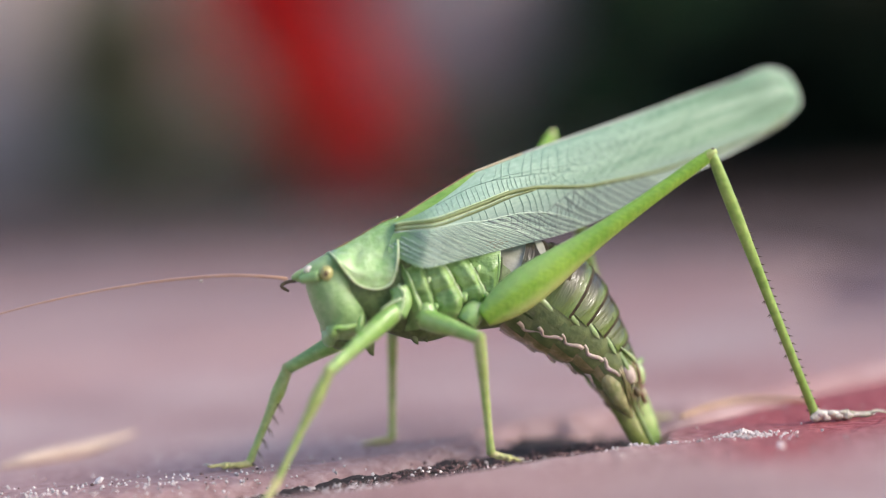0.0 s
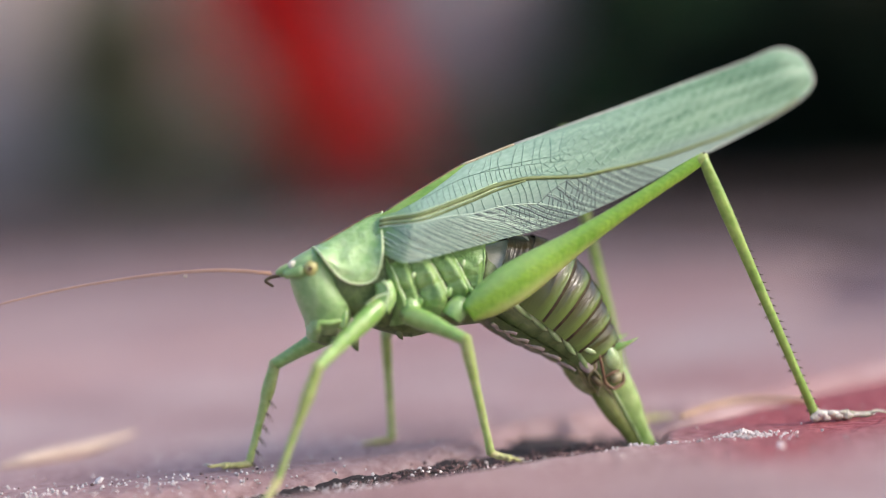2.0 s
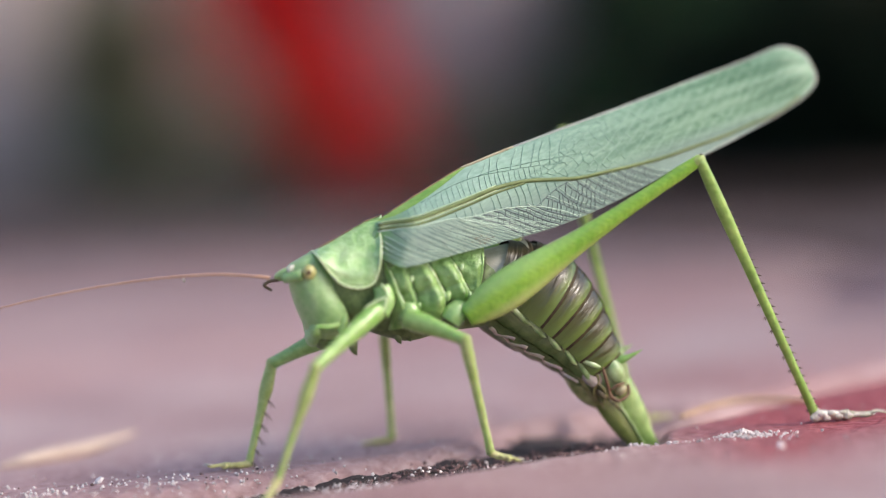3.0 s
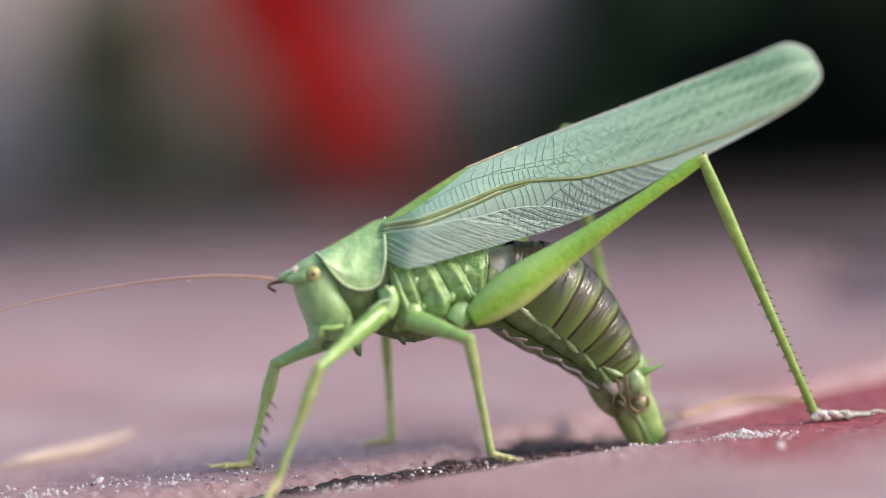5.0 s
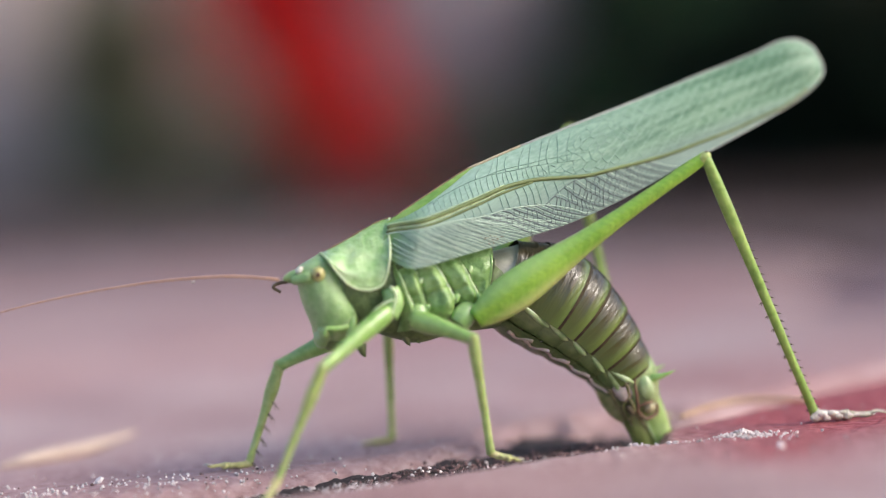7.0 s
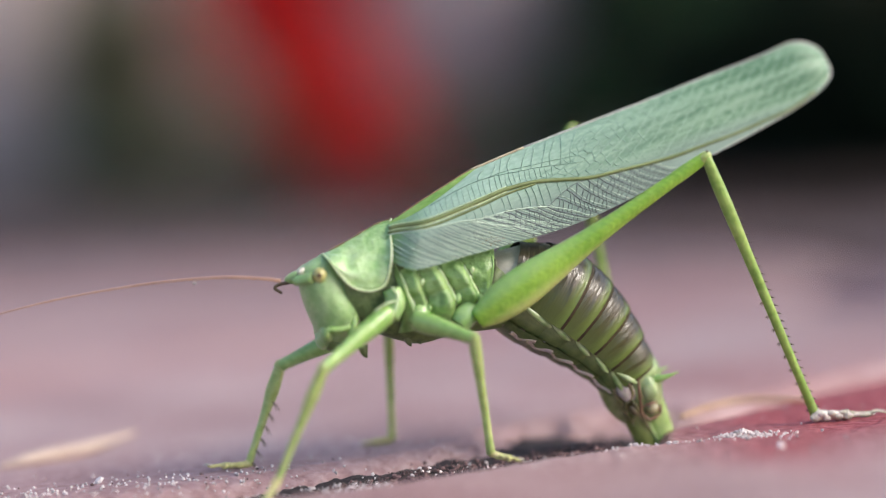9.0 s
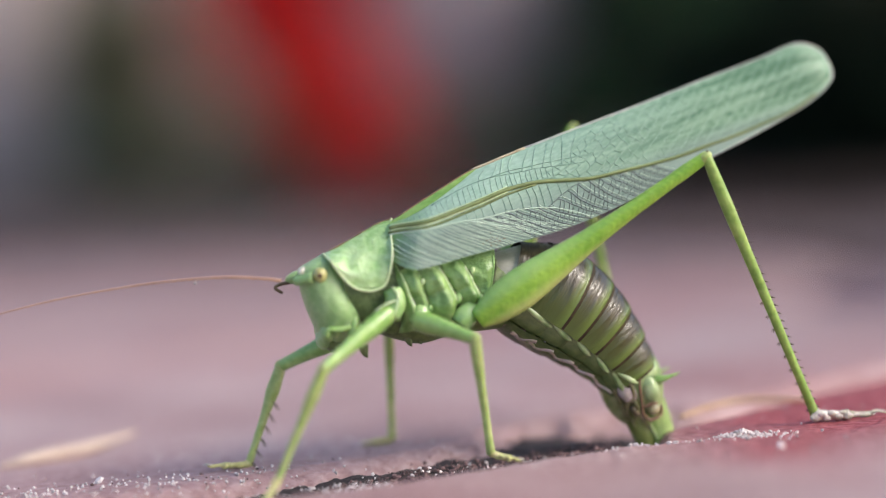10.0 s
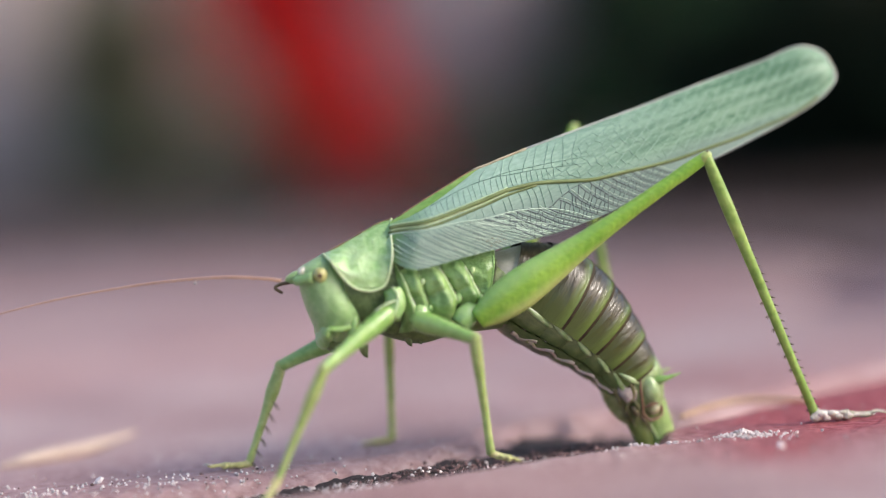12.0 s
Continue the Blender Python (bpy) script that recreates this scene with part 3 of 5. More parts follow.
def build_head(bug):
    bm = bmesh.new()
    rows = []
    for f, b, w in (((-8.12, 18.41), (-6.65, 18.96), 0.5), ((-9.14, 17.76), (-5.57, 18.50), 1.7), ((-9.11, 16.41), (-4.89, 16.98), 2.3), ((-8.80, 14.77), (-4.23, 15.10), 2.65),
                    ((-8.37, 13.33), (-3.76, 13.54), 2.65), ((-7.88, 12.07), (-4.19, 12.07), 2.2), ((-7.15, 11.08), (-5.41, 11.10), 1.1)):
        rows.append((*f, *b, w))
    hull(bm, rows, 36, 32, 2.0)
    head = part("head", bm, HEAD, bug, "smooth pale green head with an upright face")
    bm = bmesh.new()
    rod(bm, [(*(-8.15, 0.00, 17.01), 0.75), (*(-9.14, 0.00, 17.21), 0.6), (*(-9.96, 0.00, 17.10), 0.35), (*(-10.33, -0.00, 16.98), 0.1)], 12, 12)
    part("vertex", bm, HEAD, head)
    bm = bmesh.new()
    dome(bm, (-8.96, -0.90, 17.74), 0.42, 0.3, 0.3, -30)
    part("ocellus", bm, FOOT, head, "pale pinkish spot between the eyes")
    for side in (-1, 1):
        x, y, z = (-7.61, -2.30, 17.34)
        bm = bmesh.new()
        dome(bm, (x, side * 2.2, z), 0.62, 0.6, 0.68, 20, 18, 10)
        eye = part("eye", bm, EYE_MAT, head, "rounded ochre compound eye")
        bm = bmesh.new()
        dome(bm, (x - 0.1, side * 2.72, z - 0.02), 0.22, 0.12, 0.26, 20)
        part("pupil", bm, PUPIL, head, "dark spot of the eye")
        bm = bmesh.new()
        rod(bm, [(x - 0.6, side * 2.0, z - 0.2, 0.5), (x - 1.4, side * 1.5, z - 0.35, 0.48), (x - 2.1, side * 1.1, z - 0.45, 0.35)], 12, 8)
        part("antenna_base", bm, HEAD, head)
        # jointed feelers of the mouth
        bm = bmesh.new()
        w = side * 1.9
        x, _, z = (-4.81, -2.00, 13.40)
        rod(bm, [(x, w, z, 0.36), (x - 0.2, w * 1.2, z - 0.9, 0.38), (x - 0.6, w * 1.25, z - 1.6, 0.33)], 10, 8)
        x, _, z = (-5.47, -2.30, 12.50)
        rod(bm, [(x + 0.1, w * 1.2, z, 0.3), (x - 0.9, w * 1.3, z - 0.1, 0.28), (x - 1.9, w * 1.3, z, 0.24), (x - 2.0, w * 1.2, z - 0.7, 0.26)], 10, 10)
        part("palp", bm, LEG, head, "thin pale green mouth feeler")
    for side in (-1, 1):
        bm = bmesh.new()
        x, _, z = (-7.25, -1.60, 12.43)
        dome(bm, (x + 0.1, side * 1.1, z - 0.1), 0.72, 0.85, 1.2, 12, 18, 12)
        part("jaw", bm, HEAD, head)
    bm = bmesh.new()
    dome(bm, (-7.30, 0.00, 11.70), 0.75, 1.3, 1.15, 14, 18, 12)
    part("lip", bm, HEAD, head)
    bm = bmesh.new()
    dome(bm, (-6.42, 0.00, 11.21), 1.0, 1.3, 1.0, 15)
    part("mandible", bm, MEMBRANE, head, "dull olive jaws")
    path = []
    for (x, y, z), r in (((-10.92, -1.10, 17.11), 0.2), ((-12.23, -1.00, 17.39), 0.13), ((-15.55, -0.20, 17.83), 0.115), ((-20.26, 1.60, 17.85), 0.1), ((-25.03, 3.40, 17.53), 0.09),
                         ((-29.87, 5.00, 16.98), 0.085), ((-34.77, 6.50, 16.13), 0.07), ((-42.17, 9.00, 14.51), 0.055)):
        path.append((x, y, z, r * 0.72))
    bm = bmesh.new()
    rod(bm, path, 8, 60)
    part("antenna", bm, ANTENNA, head, "long thin tan antenna")
    bm = bmesh.new()
    dome(bm, (-18.16, 0.8, 17.54), 0.13, 0.13, 0.13)
    part("speck", bm, FOOT, head)
    bm = bmesh.new()
    rod(bm, [(*(-9.90, 0.50, 16.76), 0.18), (*(-10.63, 1.00, 16.65), 0.16), (*(-11.11, 1.00, 16.35), 0.16), (*(-10.50, 1.00, 15.84), 0.12)], 8, 12)
    part("antenna", bm, SPINE, head, "short dark broken antenna")
    return head


def build_pronotum(bug):
    """The saddle over the front of the thorax, with a raised pale rim."""
    top = spline([(-6.75, 19.0), (-5.2, 19.6), (-3.2, 20.5), (-1.6, 21.2), (-0.35, 21.5)], 24)
    low = spline([(-6.65, 18.45), (-6.0, 17.35), (-5.2, 16.3), (-4.2, 15.72), (-3.1, 15.56), (-2.1, 15.95), (-1.6, 17.0)], 24)
    bm = bmesh.new()
    rows = []
    for i in range(25):
        u = i / 24
        w = 2.7 + 0.5 * u
        row = []
        for j in range(33):
            v = j / 16 - 1
            s = abs(v)
            k = s ** (1.25 - 0.35 * u)
            # the rear margin stays upright: its foot lies under the middle of the back
            x = top[i][0] + (low[i][0] - top[i][0]) * k ** (0.75 if u > 0.75 else 1.0)
            z = top[i][1] + (low[i][1] - top[i][1]) * k - 0.15 * math.sin(math.pi * s)
            y = math.copysign(w * min(1.0, math.sin(min(1.0, s * 1.25) * math.pi / 2)) - 0.25 * max(0, s - 0.8), v)
            # crossing furrow, a raised middle and small dents
            dent = 0.34 * math.exp(-((u - 0.40 + 0.15 * s) / 0.07) ** 2) * math.exp(-((s - 0.45) / 0.25) ** 2)
            dent += 0.22 * math.exp(-((s - 0.30) / 0.07) ** 2) * min(1, 3 * u)
            dent -= 0.28 * math.exp(-((u - 0.66) / 0.18) ** 2) * math.exp(-((s - 0.55) / 0.2) ** 2)
            dent += 0.16 * noise.noise((u * 5, s * 4, 2)) + 0.06 * noise.noise((u * 14, s * 11, 4))
            row.append(Vector((x, y - math.copysign(dent, v), z)))
        rows.append(row)
    skin(bm, rows, close=False)
    ob = part("pronotum", bm, SHIELD, bug, "glossy green saddle-shaped pronotum with a pale rim")
    mod = ob.modifiers.new("thickness", "SOLIDIFY")
    mod.thickness, mod.offset = 0.18 * MM, -1
    loop = [rows[0][j] for j in range(33)] + [rows[i][32] for i in range(1, 25)] + [rows[24][j] for j in range(31, -1, -1)] + [rows[i][0] for i in range(23, -1, -1)]
    bm = bmesh.new()
    rod(bm, [(v.x, v.y * 1.01, v.z, 0.11) for v in loop], 6, len(loop) - 1)
    part("rim", bm, RIM, ob, "pale yellow-green raised rim")
    bm = bmesh.new()
    rod(bm, [(t[0], 0, t[1] + 0.03, 0.03 + 0.03 * (i % 3)) for i, t in enumerate(top[2::2])], 6, 30)
    part("keel", bm, RIDGE, ob, "thin brown line along the back")
    return ob


def build_thorax(bug):
    bm = bmesh.new()
    rows = []
    for t, b, w in (((-5.59, 18.26), (-5.50, 13.57), 2.2), ((-4.21, 18.82), (-4.15, 12.57), 2.5), ((-2.25, 19.03), (-2.50, 11.49), 2.4), ((-0.16, 19.33), (-0.60, 10.67), 2.5), ((2.16, 19.10), (1.38, 10.15), 2.7),
                    ((4.96, 18.32), (4.29, 10.65), 2.7), ((7.49, 17.31), (7.56, 10.71), 2.6), ((10.07, 16.54), (9.37, 10.82), 2.4), ((11.54, 15.11), (10.98, 11.58), 1.0)):
        rows.append((*t, *b, w))
    hull(bm, rows, 28, 28, 2.5)
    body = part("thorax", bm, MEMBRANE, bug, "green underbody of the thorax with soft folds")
    # slanted side plates between the sutures, each bulging, with a raised pale front edge
    sutures = (((-1.05, 18.6), (-0.94, 16.33), (-0.71, 14.81), (-0.65, 13.16), (-1.0, 11.51)), ((-0.95, 18.6), (-0.37, 16.42), (0.02, 14.99), (0.5, 13.54), (0.7, 11.67)),
               ((0.7, 18.9), (1.17, 16.51), (1.41, 15.09), (1.62, 13.42), (1.36, 11.6)), ((2.0, 19.0), (3.23, 16.65), (3.84, 15.29), (4.29, 13.94), (4.18, 12.05)),
               ((4.3, 19.2), (5.59, 16.51), (6.05, 15.21), (6.32, 14.08), (6.17, 12.34)), ((8.6, 19.4), (8.14, 17.16), (7.8, 15.69), (7.26, 14.24), (6.72, 12.78)))
    for k, (front, rear) in enumerate(zip(sutures, sutures[1:])):
        fr, re = spline(front, 24), spline(rear, 24)
        swell = (0.9, 0.8, 1.5, 1.4, 0.5)[k]
        foot = (0.5, 0.2, 0.9, 0.5, 0.0)[k]
        for side in (-1, 1):
            bm = bmesh.new()
            rows = []
            for i in range(25):
                v = i / 24
                base = 0.9 + 2.0 * min(1, v / 0.32) ** 0.7 - 0.9 * max(0, v - 0.7) / 0.3
                row = []
                for j in range(13):
                    u = j / 12
                    q = fr[i] + (re[i] - fr[i]) * u
                    crest = math.exp(-((u - 0.55 - 0.25 * v) / 0.25) ** 2)
                    # the plate's foot is a lobe of its own, set off by a cross fold
                    fold = foot * (0.55 * math.exp(-((v - 0.78) / 0.11) ** 2) * math.sin(math.pi * u) ** 0.6 - 0.55 * math.exp(-((v - 0.60 + 0.12 * u) / 0.035) ** 2))
                    b = base + swell * (0.55 * math.sin(math.pi * u) ** 0.5 + 0.45 * crest * math.sin(math.pi * u)) * min(1, v / 0.2) * (0.42 + 0.72 * min(1, v / 0.75)) + 0.24 * noise.noise((q[0] * 0.9, q[1] * 0.9, k)) + 0.10 * noise.noise((q[0] * 2.3, q[1] * 2.3, k))
                    row.append(Vector((q[0], side * (b + fold), q[1])))
                rows.append(row)
            skin(bm, rows, close=False)
            part("pleural_plate", bm, THORAX, body)
            # the shading behind the plate's ridge, drawn as a dark rod
            bm = bmesh.new()
            rod(bm, [(rw[12].x + 0.05, rw[12].y + side * 0.02, rw[12].z, 0.10) for rw in rows[6:24:2]], 6, 16)
            part("suture", bm, GROOVE, body, "suture with its shade painted dark brown-green")
            bm = bmesh.new()
            rod(bm, [(rw[11].x, rw[11].y + side * 0.03, rw[11].z, 0.10) for rw in rows[5:20:2]], 6, 14)
            part("suture_ridge", bm, RIM if k in (0, 2, 3) else HIP, body, "pale raised ridge along the plate's edge")
    # hips of the three legs on each side, and the small valves between them
    for side in (-1, 1):
        for rows in ((((-1.50, -3.00, 15.52), 0.8), ((-1.34, -3.20, 14.37), 0.95), ((-2.03, -3.50, 13.12), 0.9)), (((0.79, -3.00, 13.63), 0.85), ((0.75, -3.30, 12.81), 1.0), ((0.44, -3.50, 12.16), 0.85)),
                     (((5.49, -3.40, 13.17), 0.8), ((4.76, -3.80, 12.53), 1.05), ((4.18, -3.80, 11.84), 0.95))):
            bm = bmesh.new()
            rod(bm, [(x, -side * y, z, rr) for (x, y, z), rr in rows], 16, 12)
            part("coxa", bm, HIP, body, "glossy pale green hip")
        bm = bmesh.new()
        rod(bm, [(x, -side * y, z, 0.09) for x, y, z in ((-1.68, -3.90, 15.79), (-1.28, -4.10, 15.07), (-1.51, -4.20, 13.96), (-2.03, -4.30, 12.89))], 6, 12)
        rod(bm, [(x, -side * y, z, 0.09) for x, y, z in ((-1.53, -4.10, 14.60), (-2.61, -4.30, 14.33), (-3.44, -4.20, 13.82))], 6, 10)
        part("coxal_rim", bm, RIM, body, "pale rim of the hip")
        for px in ((0.75, 15.9), (5.35, 16.5)):
            bm = bmesh.new()
            dome(bm, (px[0] + 0.5, side * 3.3, px[1]), 0.16, 0.12, 0.3, 20)
            part("spiracle", bm, RIM, body)
    for side in (-1, 1):
        for (x, z), rr in (((0.35, 13.6), 0.36), ((3.95, 14.1), 0.46), ((5.9, 14.0), 0.36), ((1.3, 13.5), 0.34)):
            bm = bmesh.new()
            dome(bm, (x + 0.3, side * 3.45, z), rr * 0.8, 0.45, rr * 1.15, 15)
            part("plate_knob", bm, HIP, body, "pale glossy knob at the plate's foot")
    for x, z in ((0.88, 10.41), (-0.01, 10.31), (-4.09, 9.74), (-5.85, 10.14)):
        bm = bmesh.new()
        rod(bm, [(x, -1.0, z + 0.9, 0.5), (x + 0.1, -1.1, z + 0.2, 0.3), (x + 0.3, -1.1, z - 0.2, 0.05)], 8, 8)
        part("sternal_lobe", bm, STERNITE, body, "small dark pointed lobe")
    return body


WING_TOP = spline([(-0.6, 21.2), (3.2, 23.15), (8.15, 25.45), (13.6, 26.95), (19.1, 28.42), (24.64, 29.85), (30.26, 31.42), (36.0, 32.9), (39.5, 33.95), (42.0, 33.3), (43.05, 31.75)], 90)
WING_LOW = spline([(-1.85, 18.6), (0.3, 17.12), (4.95, 17.7), (10.2, 18.5), (15.6, 19.45), (21.1, 21.1), (27.9, 23.75), (34.2, 26.1), (39.4, 28.3), (42.1, 30.0), (43.05, 31.2)], 90)
# course of the main vein over the wing, along and up
MAIN = [(-1.13, 20.82), (1.28, 20.94), (4.47, 21.64), (7.17, 22.39), (9.9, 23.19), (12.61, 23.56), (15.31, 23.53), (18.03, 23.49), (20.81, 23.86), (23.61, 24.23), (26.44, 24.7), (29.31, 25.4), (32.21, 26.09), (35.14, 26.99), (38.09, 27.91), (40.52, 29.23)]
SECOND = [(-1.15, 20.42), (1.77, 20.58), (4.44, 21.18), (7.14, 21.95), (9.87, 22.79), (12.6, 23.41)]
THIRD = [(-1.01, 20.2), (1.5, 20.42), (4.4, 20.72), (7.05, 20.85), (9.74, 21.25), (11.36, 21.35), (13.5, 21.26), (15.63, 20.76), (17.21, 20.1)]


def wing_surface(side):
    """Points of the forewing over (u along, v down): a roof-like slope away from the midline."""
    def at(u, v):
        s = min(max(u, 0), 1) * 90
        k = min(int(s), 89)
        a, b = (c[k] + (c[k + 1] - c[k]) * (s - k) for c in (WING_TOP, WING_LOW))
        w = a + (b - a) * v
        root = min(1.0, max(0.0, u) / 0.10)
        open_ = (1 - 0.55 * u) * (0.28 + 0.72 * root * root * (3 - 2 * root)) * (1 - 0.8 * max(0.0, (u - 0.82) / 0.18) ** 2)
        y = -0.35 - open_ * (3.7 + 0.6 * max(0.0, 1 - 3 * u)) * math.sin(max(0.0, v) * math.pi / 2 * 0.95) ** 0.8 - 0.25 * math.sin(v * math.pi * 2) * (1 - u)
        return Vector((w[0], y, w[1])) if side < 0 else Vector((w[0] + 0.5, -0.45 * y, w[1] - 0.55))

    return at


def height_on(curve, x):
    """Height of a curve, given by points along x, at that x."""
    xs, zs = [q[0] for q in curve], [q[1] for q in curve]
    return float(np.interp(x, xs, zs))


def build_wing(bug, side):
    at = wing_surface(side)
    bm = bmesh.new()
    lay = bm.loops.layers.uv.new("UVMap")
    nu, nv = 90, 24
    grid, where = [], {}
    for i in range(nu + 1):
        row = []
        for j in range(nv + 1):
            u, v = i / nu, j / nv
            vert = bm.verts.new(at(u, v))
            where[vert] = (u * 44.0, v * (5.0 + 3.6 * math.sin(min(1, u * 1.3) * math.pi * 0.8)) + (1.2 - 1.2 * u))
            row.append(vert)
        grid.append(row)
    for r, q in zip(grid, grid[1:]):
        for i in range(nv):
            f = bm.faces.new((r[i], q[i], q[i + 1], r[i + 1]))
            for loop in f.loops:
                loop[lay].uv = where[loop.vert]
    wing = part("forewing", bm, WING, bug, "long pale green leathery forewing with netted veins")

    tops, lows = np.array(WING_TOP), np.array(WING_LOW)
    ks = np.linspace(0, 90, 721)
    tops = np.stack([np.interp(ks, range(91), tops[:, c]) for c in (0, 1)], 1)
    lows = np.stack([np.interp(ks, range(91), lows[:, c]) for c in (0, 1)], 1)
    chord = lows - tops

    def find(x, z):
        """The (u, v) of the wing's point at this length and height."""
        d = np.array((x, z)) - tops
        v = np.clip((d * chord).sum(1) / ((chord * chord).sum(1) + 1e-9), 0, 1)
        k = int(np.argmin(((d - chord * v[:, None]) ** 2).sum(1)))
        return (ks[k] / 90, float(v[k]))

    def tube(b, rows, r, lift, sides=6, per=6):
        path = []
        for q in spline(rows, max(2, len(rows) - 1) * per):
            p = at(q[0], q[1])
            path.append((p.x, p.y + (lift if side > 0 else -lift), p.z, r * (1 - 0.55 * q[0])))
        rod(b, path, sides, len(path) - 1)

    def vein(rows, r, mat, name="vein", lift=0.06):
        b = bmesh.new()
        tube(b, rows, r, lift)
        part(name, b, mat, wing)

    def course(points, r, mat, lift=0.06):
        vein([find(*q) for q in points], r, mat, lift=lift)

    course(MAIN, 0.24, VEIN, 0.04)
    course(SECOND, 0.13, VEIN, 0.05)
    course([((a[0] + b[0]) / 2, (a[1] + b[1]) / 2) for a, b in zip(MAIN[:5], SECOND[:5])], 0.06, RIM, 0.06)
    course([(x, z + 0.25) for x, z in MAIN[:5]], 0.055, RIM, 0.04)
    vein([(0.02, 0.0), (0.1, 0.0), (0.15, 0.0), (0.2, 0.0)], 0.10, RIDGE)
    vein([(0.185, 0.0), (0.21, 0.012), (0.24, 0.01), (0.28, 0.0)], 0.14, DRY)
    vein([(0.27, 0.0), (0.5, 0.0), (0.75, 0.0), (0.93, 0.0)], 0.10, TIP)
    vein([(0.80, 0.0), (0.86, 0.0), (0.92, 0.0), (0.97, 0.0), (1.0, 0.0), (1.0, 0.5), (1.0, 1.0), (0.97, 1.0), (0.93, 1.0)], 0.20, TIP)
    vein([(0.62, 1.0), (0.72, 1.0), (0.84, 1.0), (0.95, 1.0)], 0.07, TIP)
    if side > 0:
        return wing

    # green strip along the back's edge
    b = bmesh.new()
    rows = []
    for i in range(25):
        u = 0.2 * i / 24
        reach = 0.13 * (1 - (i / 24) ** 3) * min(1.0, 0.35 + i / 8) + 0.004
        rows.append([at(u, reach * j / 4) + Vector((0, -0.05, 0.02 * (4 - j) / 4)) for j in range(5)])
    skin(b, rows, close=False)
    part("dorsal_strip", b, STRIP, wing, "bright green strip along the wing's upper edge")
    rng = random.Random(31)
    pale, dark, rungs, soft, tips = (bmesh.new() for _ in range(5))

    def below(x, w):
        """(u, v) in the field under the main vein: w from the vein to the lower edge."""
        a, c = height_on(MAIN, x), height_on(WING_LOW, x)
        return find(x, a + (c - a) * w)

    def above(x, w):
        a, c = height_on(MAIN, x), height_on(WING_TOP, x)
        return find(x, a + (c - a) * w)

    def share(x):
        """Where the third vein lies in the lower field."""
        a, c = height_on(MAIN, x), height_on(WING_LOW, x)
        return (a - height_on(THIRD, x)) / (a - c)

    tube(pale, [find(*q) for q in THIRD], 0.065, 0.05)
    tube(pale, [find(*q) for q in ((6.0, 20.75), (8.06, 20.25), (9.63, 19.95), (11.2, 19.45), (12.4, 18.95))], 0.06, 0.05)
    tube(pale, [find(*q) for q in ((7.6, 20.4), (9.6, 20.6), (11.4, 20.25), (13.4, 19.9), (15.2, 19.5))], 0.05, 0.05)
    # slanting parallel veins over the base of the lower field
    last = None
    for k in range(29):
        x0 = -1.6 + 0.39 * k + rng.uniform(-0.12, 0.12)
        w0 = share(x0) + 0.02
        if k < 4:
            w0 += 0.10 * (4 - k)
        dx = 3.6 + 0.085 * k + rng.uniform(-0.2, 0.2)
        path = []
        for i in range(6):
            f = i / 5
            path.append(below(x0 + dx * f, w0 + (0.99 - w0) * f ** 0.85 + 0.012 * rng.uniform(-1, 1)))
        tube(pale, path, rng.uniform(0.028, 0.050), 0.05, 5, 4)
        # shade under each pale vein, drawn as a thin dark line
        tube(dark, [(u, min(0.995, v + 0.024)) for u, v in path], rng.uniform(0.010, 0.020), 0.03, 4, 4)
        if last:
            for i in range(1, 5):
                f = rng.uniform(0, 1)
                a, c = (tuple(g[i][j] + (g[i + 1][j] - g[i][j]) * f for j in (0, 1)) for g in (last, path))
                tube(dark, [a, c], 0.02, 0.035, 4, 1)
        last = path
    # netted cells between the slanting veins further back
    lines = []
    for k in range(17):
        x0 = 7.3 + 1.02 * k
        dx = 4.6 - 0.11 * k
        lean = rng.uniform(-0.15, 0.15)
        w0 = share(x0) if x0 < 14 else max(0.05, 0.4 - 0.12 * (x0 - 14))

        def line(f, x0=x0, dx=dx, w0=w0, lean=lean, k=k):
            wob = 0.012 * math.sin(9 * f + 2.1 * k) + 0.01 * math.sin(23 * f + k)
            return below(x0 + dx * f + lean * math.sin(3 * f), w0 + (0.99 - w0) * f + wob * (1 - f))

        lines.append(line)
        tube(dark, [line(i / 7) for i in range(8)], 0.055 if k % 2 else 0.065, 0.05, 5, 3)
        # highlight on the net vein's upper side, drawn as a pale line
        tube(pale, [(u + 0.002, v - 0.02) for u, v in (line(i / 7) for i in range(8))], 0.04, 0.045, 4, 3)
    for k, (p, q) in enumerate(zip(lines, lines[1:])):
        f = 0.24 + 0.05 * (k % 2)
        while f < 1.0:
            g = f - 0.20 + rng.uniform(-0.03, 0.03)
            if g > 0.0:
                a, c = p(f), q(g)
                tube(dark, [a, ((a[0] + c[0]) / 2 + 0.001 * rng.uniform(-1, 1), (a[1] + c[1]) / 2 + 0.006 * rng.uniform(-1, 1)), c], 0.050, 0.045, 4, 2)
            f += rng.uniform(0.085, 0.125)
    # wide cells between the main vein and the third, a joining vein, and brown specks
    tube(dark, [line(0.0) for line in lines[5:]], 0.04, 0.045, 4, 4)
    x = 5.5
    while x < 15.5:
        a, c = height_on(MAIN, x) - 0.2, height_on(THIRD, x + 0.35)
        tube(rungs, [find(x, a), find(x + 0.25 + rng.uniform(-0.1, 0.1), (a + c) / 2), find(x + 0.35, c)], 0.036, 0.04, 4, 3)
        x += rng.uniform(0.6, 1.1)
    specks = bmesh.new()
    for k in range(26):
        u, v = find(rng.gauss(8.1, 0.8), rng.gauss(18.9, 0.3))
        p = at(u, v)
        dome(specks, (p.x, p.y - 0.07, p.z), rng.uniform(0.03, 0.09), 0.03, rng.uniform(0.03, 0.06), rng.uniform(0, 90), 6, 4)
